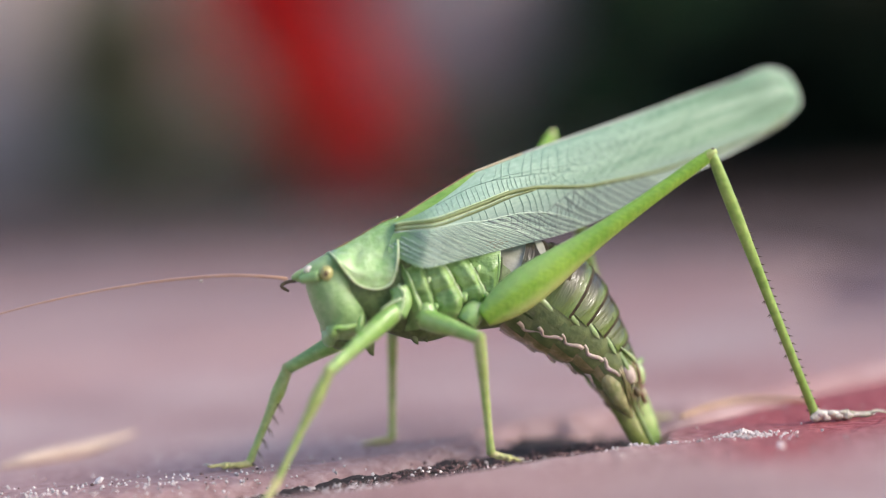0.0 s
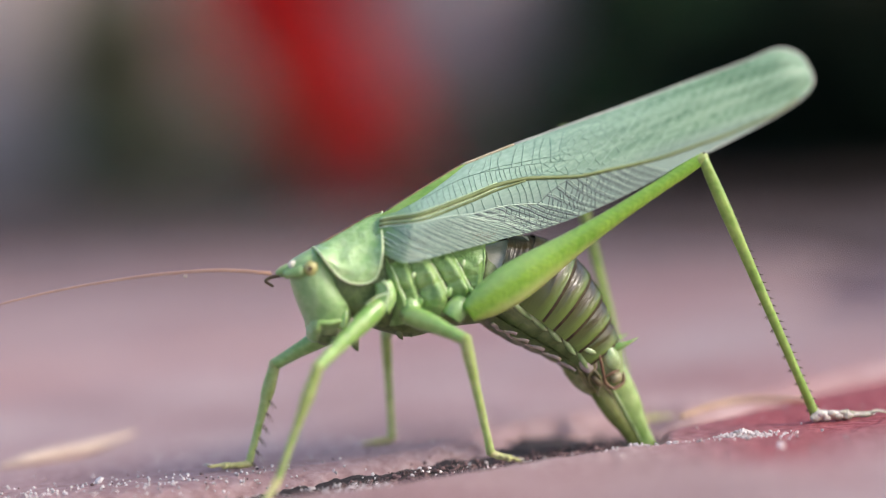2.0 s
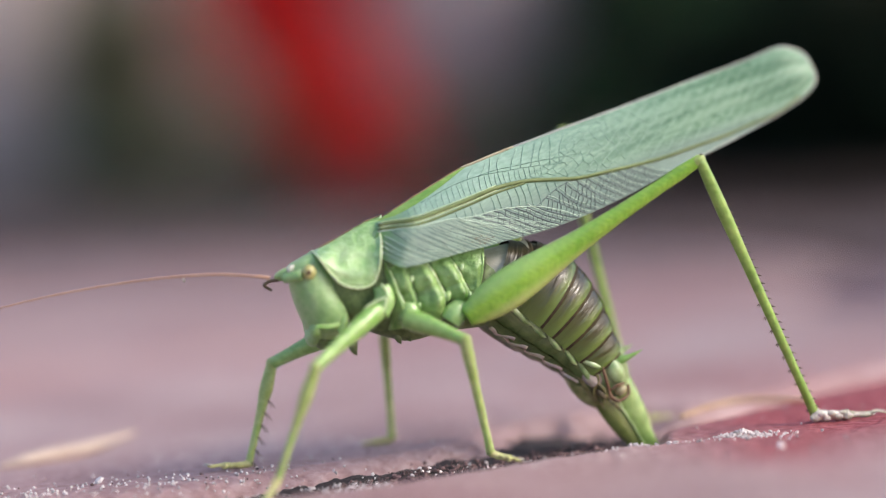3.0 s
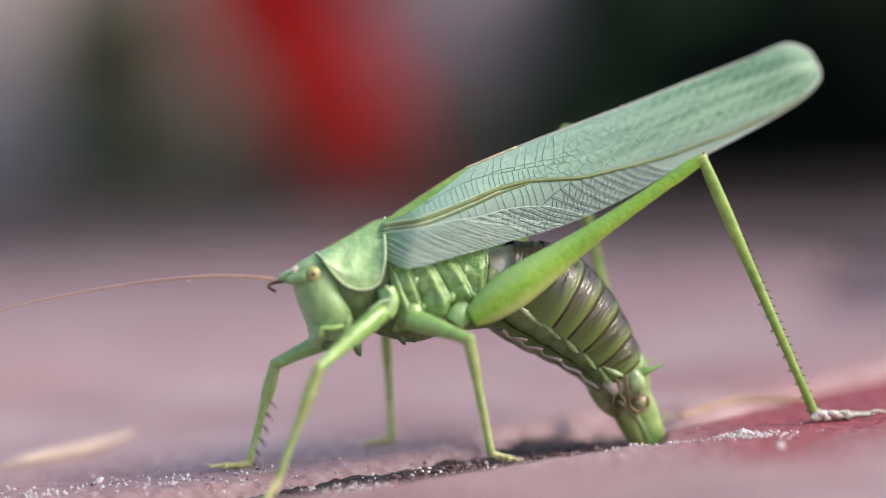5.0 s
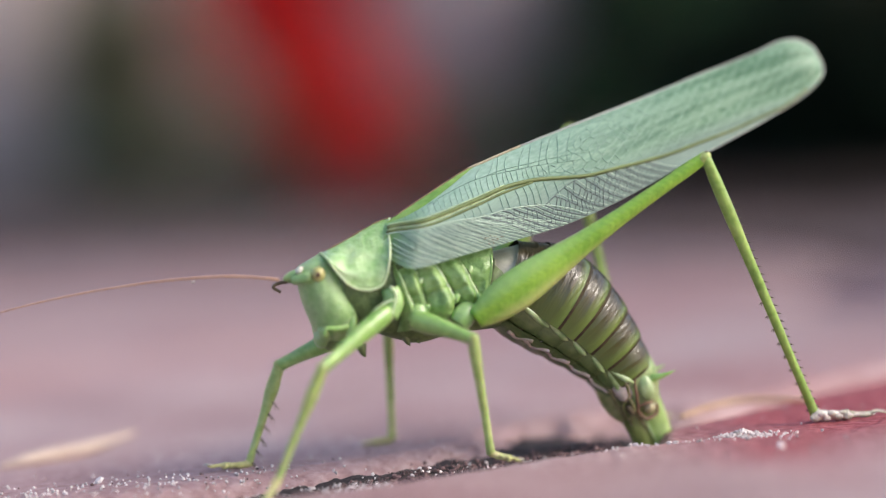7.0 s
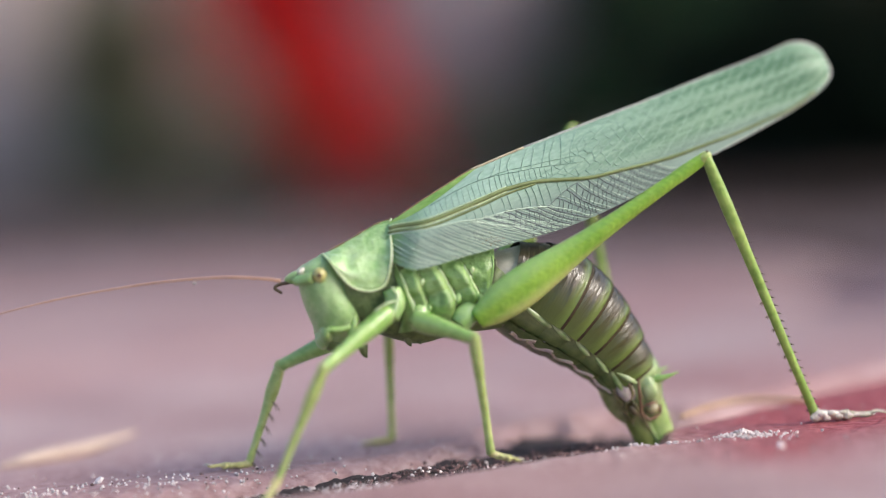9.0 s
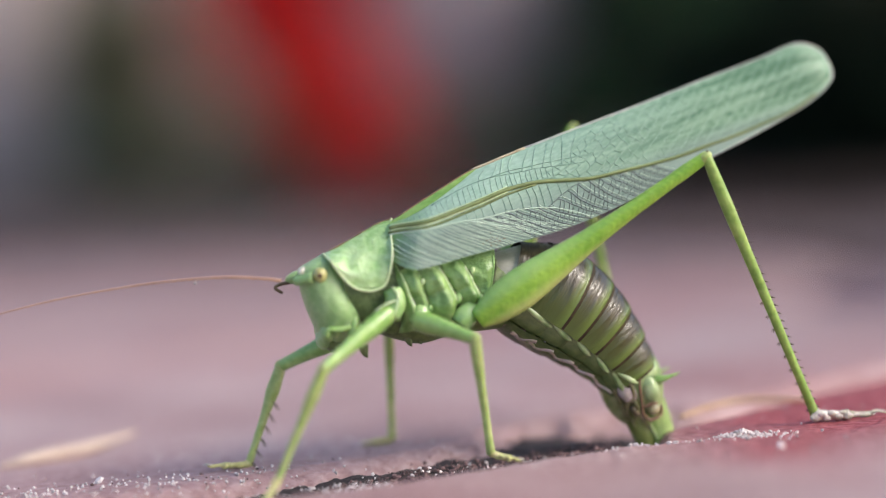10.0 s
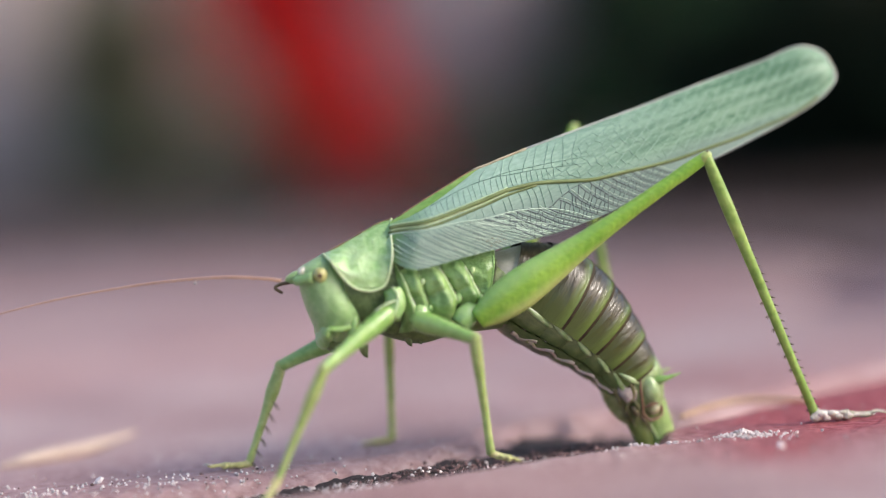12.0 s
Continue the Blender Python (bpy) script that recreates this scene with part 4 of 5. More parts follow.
    part("brown_stain", specks, RIDGE, wing, "small brown stained patch near the lower edge")
    # short rungs over the main vein, then wider cells up to the edge

    def band(x):
        return float(np.interp(x, (0, 2, 6, 8.5, 11, 13, 16, 24), (0.55, 0.62, 0.66, 0.55, 0.42, 0.38, 0.33, 0.30)))

    x = 0.9
    while x < 15:
        w = band(x)
        tube(rungs, [above(x, 0.07), above(x - 0.06, w * 0.5), above(x - 0.02 + rng.uniform(-0.1, 0.1), w)], 0.030 if x < 9 else 0.036, 0.035, 4, 3)
        x += rng.uniform(0.42, 0.60)
    tube(rungs, [above(x, band(x) + 0.01 * math.sin(3 * x)) for x in (3.0, 5, 7, 9, 11, 13, 15, 17.5)], 0.036, 0.04, 4, 4)
    tube(rungs, [above(x, 0.5 * band(x) + 0.3 + 0.01 * math.sin(2 * x)) for x in (8.5, 10, 12, 14, 16, 18.5)], 0.036, 0.04, 4, 4)
    x = 7.6
    while x < 17:
        w = band(x)
        top = 0.93 if x > 9 else 0.85
        tube(rungs, [above(x, w), above(x + 0.35 + rng.uniform(-0.3, 0.3), (w + top) / 2), above(x + 1.0 + rng.uniform(-0.3, 0.3), top)], 0.042, 0.04, 4, 3)
        x += rng.uniform(0.8, 1.15)
    # oblique veins of the upper field towards the tip, with soft cross veins between them
    slants = []
    for k in range(20):
        x0 = 12.5 + 1.38 * k

        def slant(f, x0=x0, k=k):
            return above(x0 + (6.6 - 0.12 * k) * f + 0.5 * f * f, 0.04 + 0.93 * f + 0.012 * math.sin(11 * f + k))

        slants.append(slant)
        tube(tips if k > 3 else rungs, [slant(i / 6) for i in range(7)], (0.045 if k % 2 else 0.03) if k < 9 else 0.05, 0.02 if k < 9 else 0.0, 5, 3)
    for k, (p, q) in enumerate(zip(slants[:11], slants[1:])):
        f = 0.10 + 0.03 * (k % 2)
        while f < 0.98:
            tube(soft if k > 5 else rungs, [p(f), q(max(0.0, f - 0.13 + rng.uniform(-0.05, 0.05)))], 0.038 if k < 6 else 0.03, 0.02, 4, 1)
            f += rng.uniform(0.07, 0.16)
    part("venation_and_glints", pale, FINE_VEIN_AND_GLINT, wing, "fine pale raised veins, and painted highlights beside the net")
    part("vein_net_and_shade", dark, NET_AND_SHADE, wing, "dark grey-green net of small veins, and painted shade under the pale ones")
    part("rung_venation", rungs, RUNG, wing, "short dark green cross veins")
    part("soft_venation", soft, SOFT_VEIN, wing)
    part("oblique_venation", tips, PALE_VEIN, wing, "soft pale veins slanting to the upper edge")
    return wing


def segment(name, length, radii, mat, bug, squash=0.85, bulge=0.0, label=""):
    """A leg piece along its own x axis; radii from its upper to its lower end."""
    bm = bmesh.new()
    k = len(radii) - 1
    rod(bm, [(length * i / k, 0, bulge * math.sin(math.pi * i / k), r) for i, r in enumerate(radii)], 16, max(16, 6 * k), squash)
    ob = part(name, bm, mat, bug, label)
    return ob


def spines(parent, length, count, start, r0, r1, up, size, spread=0.3):
    for i in range(count):
        f = start + (0.97 - start) * i / max(1, count - 1)
        r = r0 + (r1 - r0) * f
        for w in (-1, 1):
            bm = bmesh.new()
            y = w * spread * r
            rod(bm, [(f * length, y, up * r * 0.8, 0.055), (f * length + size * 0.5, y * 1.6, up * (r + size * 0.55), 0.038),
                     (f * length + size * 0.9, y * 2.0, up * (r + size * 0.9), 0.008)], 5, 3)
            part("spine", bm, SPINE, parent)


def build_tarsus(bug, size, big=False):
    """A foot of four lobed joints and two claws, along its x axis."""
    k = 1.45 if big else 0.9
    bm = bmesh.new()
    rod(bm, [(-0.35, 0, 0.1, 0.28 * k), (0.1, 0, 0.05, 0.42 * k), (0.5, 0, 0.0, 0.34 * k), (0.9, 0, -0.05, 0.36 * k), (1.4, 0, -0.05, 0.26 * k)], 12, 16)
    foot = part("tarsus", bm, FOOT if big else SMALL_FOOT, bug, "pale buff jointed foot" if big else "yellow-green jointed foot")
    at = 1.25
    for w, h in ((0.95, 0.32 * k), (0.95, 0.36 * k), (1.9, 0.18 * k)) if big else ((0.6, 0.30), (0.6, 0.34), (1.2, 0.19)):
        bm = bmesh.new()
        rod(bm, [(at - 0.1, 0, 0.02, 0.24 * k), (at + w * 0.35, 0, -0.02, h * 0.82), (at + w * 0.8, 0, -0.07, h), (at + w + 0.2, 0, 0.0, 0.16)], 12, 12, 1.2)
        part("tarsal_joint", bm, FOOT if big else SMALL_FOOT, foot)
        at += w
    for w in (-1, 1):
        bm = bmesh.new()
        rod(bm, [(at - 0.1, w * 0.1, 0.05, 0.09), (at + 0.3, w * 0.3, 0.10, 0.06), (at + 0.6, w * 0.4, -0.1, 0.01)] if not big else [(at - 0.1, w * 0.1, 0.05, 0.12), (at + 0.6, w * 0.5, 0.22, 0.085), (at + 1.3, w * 0.8, 0.10, 0.06), (at + 1.7, w * 0.9, -0.15, 0.01)], 6, 8)
        part("claw", bm, FOOT, foot, "fine curved claw")
    for v in (0.3, 1.1, 1.95, 2.9):
        bm = bmesh.new()
        dome(bm, (v, -0.29 * k, 0.0 - 0.10 * (v % 0.7)), 0.13 * k, 0.10 * k, 0.10 * k)
        part("pad", bm, SPINE, foot)
    if big:
        # swollen flaps of the joints, over and beside one another
        for v, y, z, r in ((-0.05, -0.35, -0.18, 0.46), (0.55, -0.42, 0.12, 0.44), (0.95, -0.40, -0.22, 0.36), (1.45, -0.36, 0.16, 0.42), (2.05, -0.40, -0.12, 0.38), (2.45, -0.32, 0.18, 0.34), (3.0, -0.36, -0.08, 0.36)):
            bm = bmesh.new()
            dome(bm, (v, y, z), r * 1.15, r * 0.75, r * 0.8)
            part("flap", bm, FOOT, foot)
    return foot


def bone(a, b, pole):
    """Pose of a leg piece whose x axis runs from a to b, with z towards the pole (millimetres)."""
    x = (Vector(b) - Vector(a)).normalized()
    y = Vector(pole).cross(x).normalized()
    z = x.cross(y)
    m = Matrix((x, y, z)).transposed().to_4x4()
    m.translation = Vector(a) * MM
    return m


def bend(hip, foot, l1, l2, pole):
    """Where the knee lies between hip and foot, on the side of the pole."""
    d = foot - hip
    n = min(d.length, l1 + l2 - 0.01)
    k = (l1 * l1 - l2 * l2 + n * n) / (2 * n)
    h = math.sqrt(max(0.0, l1 * l1 - k * k))
    x = d.normalized()
    side = (pole - x * pole.dot(x)).normalized()
    return hip + x * k + side * h


LEGS = {
    # hip, knee, ankle, tip of the foot (x, y, z)
    "near_front": ((-2.12, -3.60, 13.44), (-9.03, -7.50, 9.72), (-13.57, -6.20, 0.56), (-14.98, -7.40, -0.78)),
    "far_front": ((-4.16, 2.60, 11.45), (-10.29, 6.50, 8.78), (-14.02, 6.60, 0.19), (-17.79, 6.00, 0.63)),
    "near_mid": ((0.35, -3.60, 12.58), (4.39, -7.50, 10.88), (5.55, -5.40, 0.43), (7.55, -6.00, -0.18)),
    "far_mid": ((1.87, 3.40, 12.28), (0.51, 9.00, 10.41), (0.33, 10.60, 0.34), (-2.00, 11.00, 0.14)),
    "near_hind": ((5.54, -4.60, 12.20), (26.64, -8.00, 24.72), (35.73, -6.60, 0.45), (41.54, -8.00, 0.15)),
    "far_hind": ((9.90, 4.40, 12.40), (20.46, 9.50, 27.87), (23.68, 8.50, -0.32), (27.64, 9.00, -0.46)),
}


def build_leg(bug, key):
    hip, knee, ankle, toe = (Vector(v) for v in LEGS[key])
    l1, l2 = (knee - hip).length, (ankle - knee).length
    hind = "hind" in key
    if hind:
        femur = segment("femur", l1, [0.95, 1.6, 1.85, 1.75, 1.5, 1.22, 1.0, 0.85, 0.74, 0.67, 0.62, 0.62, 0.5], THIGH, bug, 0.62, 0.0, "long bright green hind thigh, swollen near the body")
        tibia = segment("tibia", l2, [0.46, 0.56, 0.58, 0.52, 0.48, 0.45, 0.43, 0.41, 0.40, 0.46], HIND_SHIN, bug, 0.85, 0.0, "thin spiny yellow-green hind shin")
        if key == "near_hind":
            spines(tibia, l2, 27, 0.18, 0.62, 0.44, 1, 0.20)
            spines(tibia, l2, 9, 0.55, 0.62, 0.44, -1, 0.2)
        bm = bmesh.new()
        dome(bm, (l1 - 0.15, 0, 0.0), 0.7, 0.42, 0.50)
        part("knee", bm, SHIN, femur)
        bm = bmesh.new()
        dome(bm, (l1 + 0.30, -0.1, 0.32), 0.14, 0.12, 0.12)
        part("knee_spot", bm, SPINE, femur, "dark spot at the knee")
    else:
        front = "front" in key
        femur = segment("femur", l1, [0.92, 0.98, 0.92, 0.80, 0.68, 0.60, 0.56], LEG, bug, 0.85, 0.1, "smooth green thigh")
        radii = [0.50, 0.58, 0.64, 0.50, 0.41, 0.37, 0.35, 0.34, 0.38] if front else [0.54, 0.55, 0.47, 0.42, 0.39, 0.37, 0.36, 0.41]
        tibia = segment("tibia", l2, radii, SHIN, bug, 0.85, 0.0, "slender yellow-green shin")
        if key == "far_front":
            spines(tibia, l2, 6, 0.35, 0.6, 0.45, -1, 0.75)
        bm = bmesh.new()
        dome(bm, (0, 0, 0), 0.60, 0.5, 0.60)
        part("knee", bm, SHIN, tibia)
    tarsus = build_tarsus(bug, 1.0, key == "near_hind")
    return key, femur, tibia, tarsus, l1, l2


ABDOMEN = 7
TILT = 9.0  # the back plates of the first rings lean back over the curve, in degrees
BELLY_R = spline([(2.9,), (4.0,), (4.8,), (4.95,), (4.65,), (4.1,), (3.45,), (2.8,)], 40)


def build_abdomen(bug):
    """Overlapping rings, each with its back plate, side folds and belly plate, along its own x axis."""
    rings = []
    for i in range(ABDOMEN):
        f = i / (ABDOMEN - 1)
        r0, r1 = BELLY_R[int(f * 36)][0], BELLY_R[min(40, int(f * 36) + 5)][0]
        length = 3.7 - 1.2 * f

        def arc(lo, hi, rows, n, dy=0.0):
            bm = bmesh.new()
            out = []
            for x, k in rows:
                rr = (r0 + (r1 - r0) * max(0, min(1, x / length))) * k
                ring = []
                for j in range(n + 1):
                    a = radians(lo + (hi - lo) * j / n)
                    ring.append(Vector((x, math.sin(a) * rr * 0.80, math.cos(a) * rr)))
                out.append(ring)
            skin(bm, out, close=False)
            rear = bm.verts.layers.float.new("rear")
            for v in bm.verts:
                v[rear] = max(0.0, length - v.co.x)
            return bm

        def level(bm):
            """Side and belly pieces follow the body's line, not the lean of the back plate."""
            k = math.tan(radians(TILT * (1 - 0.8 * f)))
            for v in bm.verts:
                v.co.z += k * (v.co.x - 0.6)
            return bm

        # back plate: its rear edge stands over the next ring
        tergite = part("tergite", arc(-114, 114, ((-1.0, 0.89), (-0.3, 0.935), (0.3, 0.968), (length * 0.3, 0.992), (length * 0.5, 1.008), (length * 0.75, 1.012), (length * 0.93, 1.0), (length, 0.985), (length + 0.03, 0.95)), 40),
                       PALE_RING if i == 0 else TERGITE, bug, "pale grey-buff first plate of the abdomen" if i == 0 else "glossy olive-brown back plate of the abdomen")
        part("hind_edge", arc(-113, 113, ((length * 0.92, 1.005), (length * 0.985, 0.998), (length + 0.02, 0.99), (length + 0.05, 0.94)), 40), BAND, tergite, "thin dark brown hind edge")
        for side in (-1, 1):
            lo, hi = (112, 141) if side > 0 else (-141, -112)
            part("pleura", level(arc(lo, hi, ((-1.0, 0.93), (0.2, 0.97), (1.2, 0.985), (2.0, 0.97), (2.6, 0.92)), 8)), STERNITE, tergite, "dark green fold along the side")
            # a pale lobe that swells to the rear and tucks under the next one
            bm = bmesh.new()
            mid = (r0 + r1) / 2
            lobe = []
            for x, deg, rr in ((-0.9, 113, 0.10), (-0.2, 115, 0.30), (0.7, 117, 0.42), (1.6, 119.5, 0.46), (2.2, 121, 0.36), (2.6, 121, 0.06)):
                a = radians(side * deg)
                lobe.append((x, math.sin(a) * mid * 0.755, math.cos(a) * mid * 0.95, rr * (0.46 + 0.25 * mid / 4.9)))
            rod(bm, lobe, 12, 20, 0.75)
            part("side_lobe", level(bm), LOBE, tergite, "pale green glossy lobe along the side")
            bm = bmesh.new()
            fold = []
            for x, deg in ((-0.15, 153), (0.3, 154), (0.75, 158), (1.2, 155), (1.7, 149), (2.2, 147)):
                rr = r0 + (r1 - r0) * max(0, min(1, x / length))
                fold.append((x, side * math.sin(radians(deg)) * rr * 0.83, math.cos(radians(deg)) * rr * 1.025, 0.17 + 0.04 * math.sin(2.2 * x + i)))
            rod(bm, fold, 8, 20)
            part("side_membrane", level(bm), PLEURA, tergite, "wavy white skin fold")
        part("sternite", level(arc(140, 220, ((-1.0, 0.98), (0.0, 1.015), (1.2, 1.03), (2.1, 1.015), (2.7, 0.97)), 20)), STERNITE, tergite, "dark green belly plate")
        part("belly_strip", level(arc(170, 190, ((-0.9, 0.99), (0.0, 1.03), (1.2, 1.045), (2.1, 1.03), (2.7, 0.98)), 10)), BELLY, tergite, "buff strip along the middle of the belly")
        rings.append((tergite, length))
    return rings


def build_tail(bug):
    """The end piece with its plates and feelers, and the two-valved egg-laying blade."""
    bm = bmesh.new()
    rod(bm, [(-1.8, 0, 0.3, 2.5), (-0.6, 0, 0.4, 2.5), (0.8, 0, 0.5, 2.1), (1.9, 0, 0.6, 1.6), (2.6, 0, 0.7, 1.1)], 20, 16, 0.8)
    end = part("end_plate", bm, LOBE, bug, "green rounded end of the abdomen")
    bm = bmesh.new()
    rod(bm, [(-3.8, 0, -1.6, 0.9), (-1.2, 0, -1.9, 1.25), (1.0, 0, -1.8, 1.2), (2.8, 0, -1.35, 0.7), (3.8, 0, -1.1, 0.15)], 16, 16, 0.72)
    part("subgenital_plate", bm, SUBPLATE, end, "buff-brown plate under the tip")
    for side in (-1, 1):
        bm = bmesh.new()
        dome(bm, (-0.4, side * 1.5, -1.1), 1.3, 0.62, 0.85, -8, 16, 10)
        pocket = part("skin_pocket", bm, PLEURA, end, "soft pale skin between the end plates")
        bm = bmesh.new()
        rod(bm, [(-1.9, side * 1.9, -0.9, 0.10), (-0.9, side * 2.1, -0.65, 0.16), (0.3, side * 1.9, -0.8, 0.16), (0.8, side * 1.6, -1.5, 0.14), (1.6, side * 1.2, -1.8, 0.10), (3.2, side * 0.7, -1.5, 0.06)], 8, 24)
        rod(bm, [(-2.0, side * 1.5, -1.3, 0.08), (-1.4, side * 1.45, -1.95, 0.14), (-0.2, side * 1.3, -2.1, 0.16), (1.2, side * 1.0, -2.1, 0.12), (2.6, side * 0.6, -1.8, 0.06)], 8, 20)
        part("pocket_rim", bm, BELLY, pocket, "pale buff rim round the soft skin")
        bm = bmesh.new()
        rod(bm, [(0.2, side * 1.75, -1.1, 0.08), (1.0, side * 1.75, -0.85, 0.16), (1.6, side * 1.65, -0.8, 0.17), (2.2, side * 1.45, -1.2, 0.15), (2.7, side * 1.2, -1.6, 0.08)], 8, 18)
        part("slit_lip", bm, BELLY, end, "pale lip beside the dark gap")
        bm = bmesh.new()
        rod(bm, [(-2.9, side * 2.2, -1.7, 0.06), (-2.0, side * 2.3, -1.05, 0.20), (-1.2, side * 2.35, -0.45, 0.25), (-0.6, side * 2.2, 0.05, 0.08)], 10, 16, 0.7)
        part("end_lobe", bm, LOBE, end, "bright green leaf-shaped lobe of the last ring")
    for side in (-1, 1):
        bm = bmesh.new()
        rod(bm, [(-0.2, side * 1.1, 1.5, 0.48), (0.0, side * 1.5, 2.2, 0.36), (0.1, side * 1.7, 3.1, 0.19), (0.15, side * 1.7, 4.1, 0.03)], 10, 12)
        part("cercus", bm, LEG, end, "short pointed bright green tail feeler")
        bm = bmesh.new()
        dome(bm, (0.40, side * 1.5, 0.95), 1.35, 0.8, 0.85, 4, 18, 10)
        part("valve_base", bm, LOBE, end)
        bm = bmesh.new()
        rod(bm, [(-1.2, side * 2.15, 0.45, 0.07), (-0.4, side * 2.2, 0.05, 0.12), (0.4, side * 2.1, -0.15, 0.15), (1.4, side * 1.75, -0.35, 0.16), (2.2, side * 1.6, -0.55, 0.17), (3.0, side * 1.45, -0.2, 0.18),
                 (3.15, side * 1.35, 0.4, 0.17), (3.0, side * 1.15, 1.1, 0.15), (2.3, side * 1.2, 1.4, 0.12)], 7, 32)
        rod(bm, [(1.7, side * 1.75, -0.3, 0.10), (1.65, side * 1.85, 0.4, 0.12), (1.9, side * 1.5, 1.2, 0.09)], 6, 12)
        part("seam", bm, SEAM, end, "thin brown seam")
        bm = bmesh.new()
        dome(bm, (2.35, side * 1.35, 0.55), 0.5, 0.4, 0.65, 4)
        part("valve_knob", bm, BELLY, end, "small buff knob at the blade's root")
    for side in (-1, 1):
        bm = bmesh.new()
        rod(bm, [(-2.2, side * 1.25, -0.9, 0.08), (-0.6, side * 1.45, -0.75, 0.2), (0.8, side * 1.35, -0.95, 0.18), (2.4, side * 0.95, -0.7, 0.12), (4.2, side * 0.75, -0.25, 0.06)], 8, 20)
        rod(bm, [(-1.2, side * 1.5, 0.4, 0.08), (-0.9, side * 1.75, -0.2, 0.22), (-0.4, side * 1.6, -0.7, 0.2)], 8, 10)
        part("fold", bm, BELLY, end, "pale folded skin at the blade's base")
        bm = bmesh.new()
        dome(bm, (1.65, side * 1.5, -1.15), 0.62, 0.3, 0.28, -12)
        part("slit", bm, SPINE, end, "dark gap beside the blade's base")
    for side in (-1, 1):
        for z0, z1, rr in ((-2.3, -1.5, 0.13), (-1.75, -1.15, 0.16)):
            bm = bmesh.new()
            rod(bm, [(-2.6, side * 0.8, z0, 0.05), (-0.9, side * 1.28, z0 + 0.05, rr), (0.9, side * 1.22, (z0 + z1) / 2, rr), (2.6, side * 0.75, z1, 0.06)], 8, 18)
            part("plate_fold", bm, BELLY, end)
    bm = bmesh.new()
    rod(bm, [(0.5, 0, 0.8, 1.35), (2.4, 0, 0.8, 1.35), (5.5, 0, 0.65, 1.2), (8.5, 0, 0.45, 0.8), (17, 0, 0.1, 0.5), (20, 0, -0.2, 0.05)], 14, 30, 0.6)
    blade = part("ovipositor", bm, BLADE, bug, "smooth green egg-laying blade sunk into the joint")
    bm = bmesh.new()
    rod(bm, [(0.5, 0, -1.0, 1.15), (2.4, 0, -1.0, 1.1), (5.5, 0, -0.85, 0.95), (8.5, 0, -0.55, 0.6), (17, 0, -0.3, 0.4), (19.6, 0, -0.3, 0.05)], 14, 30, 0.7)
    part("lower_valve", bm, VALVE, blade, "dark olive lower valve of the blade")
    for side in (-1, 1):
        bm = bmesh.new()
        rod(bm, [(2.6, side * 0.78, -0.15, 0.10), (4.5, side * 0.74, -0.12, 0.12), (7.0, side * 0.58, -0.08, 0.10), (10.0, side * 0.42, -0.08, 0.07)], 7, 16)
        part("blade_keel", bm, LOBE, blade, "pale line between the two valves")
    return end, blade


def body_pose(dx, dz):
    return pose(dx * MM, 0, dz * MM)


def wing_pose(dx, dz, swing, dip):
    hinge = Vector((*(0.14, 19.80), 0))
    h = Matrix.Translation((hinge.x * MM, -3.2 * MM, hinge.y * MM))
    return pose((dx + 0.017 * swing) * MM, -0.03 * swing * MM, dz * MM) @ h @ pose(0, 0, 0, 0, dip, swing) @ h.inverted()


bug = new("bush_cricket")
bug.matrix_world = INSECT
tagged(bug, "pale green long-winged female bush-cricket laying eggs into the paving joint", "insect")
head = build_head(bug)
pronotum = build_pronotum(bug)
thorax = build_thorax(bug)
wings = [build_wing(bug, -1), build_wing(bug, 1)]
legs = [build_leg(bug, key) for key in LEGS]
rings = build_abdomen(bug)
end_plate, blade = build_tail(bug)


# ---- small things on the ground ----
def build_straw(name, path, flat, mat, label):
    bm = bmesh.new()
    rod(bm, path, 8, 24, flat)
    tagged(part(name, bm, mat), label, "straw")


# ---- the garden behind ----
def leaf_mesh(bm, c, d, up, length, width):
    d, up = d.normalized(), up.normalized()
    s = d.cross(up).normalized()
    up = s.cross(d)
    a = bm.verts.new(c)
    b = bm.verts.new(c + d * length * 0.45 + s * width * 0.5 + up * length * 0.08)
    e = bm.verts.new(c + d * length * 0.45 - s * width * 0.5 + up * length * 0.08)
    m = bm.verts.new(c + d * length * 0.5)
    t = bm.verts.new(c + d * length - up * length * 0.12)
    for f in ((a, m, b), (a, e, m), (b, m, t), (m, e, t)):
        bm.faces.new(f)


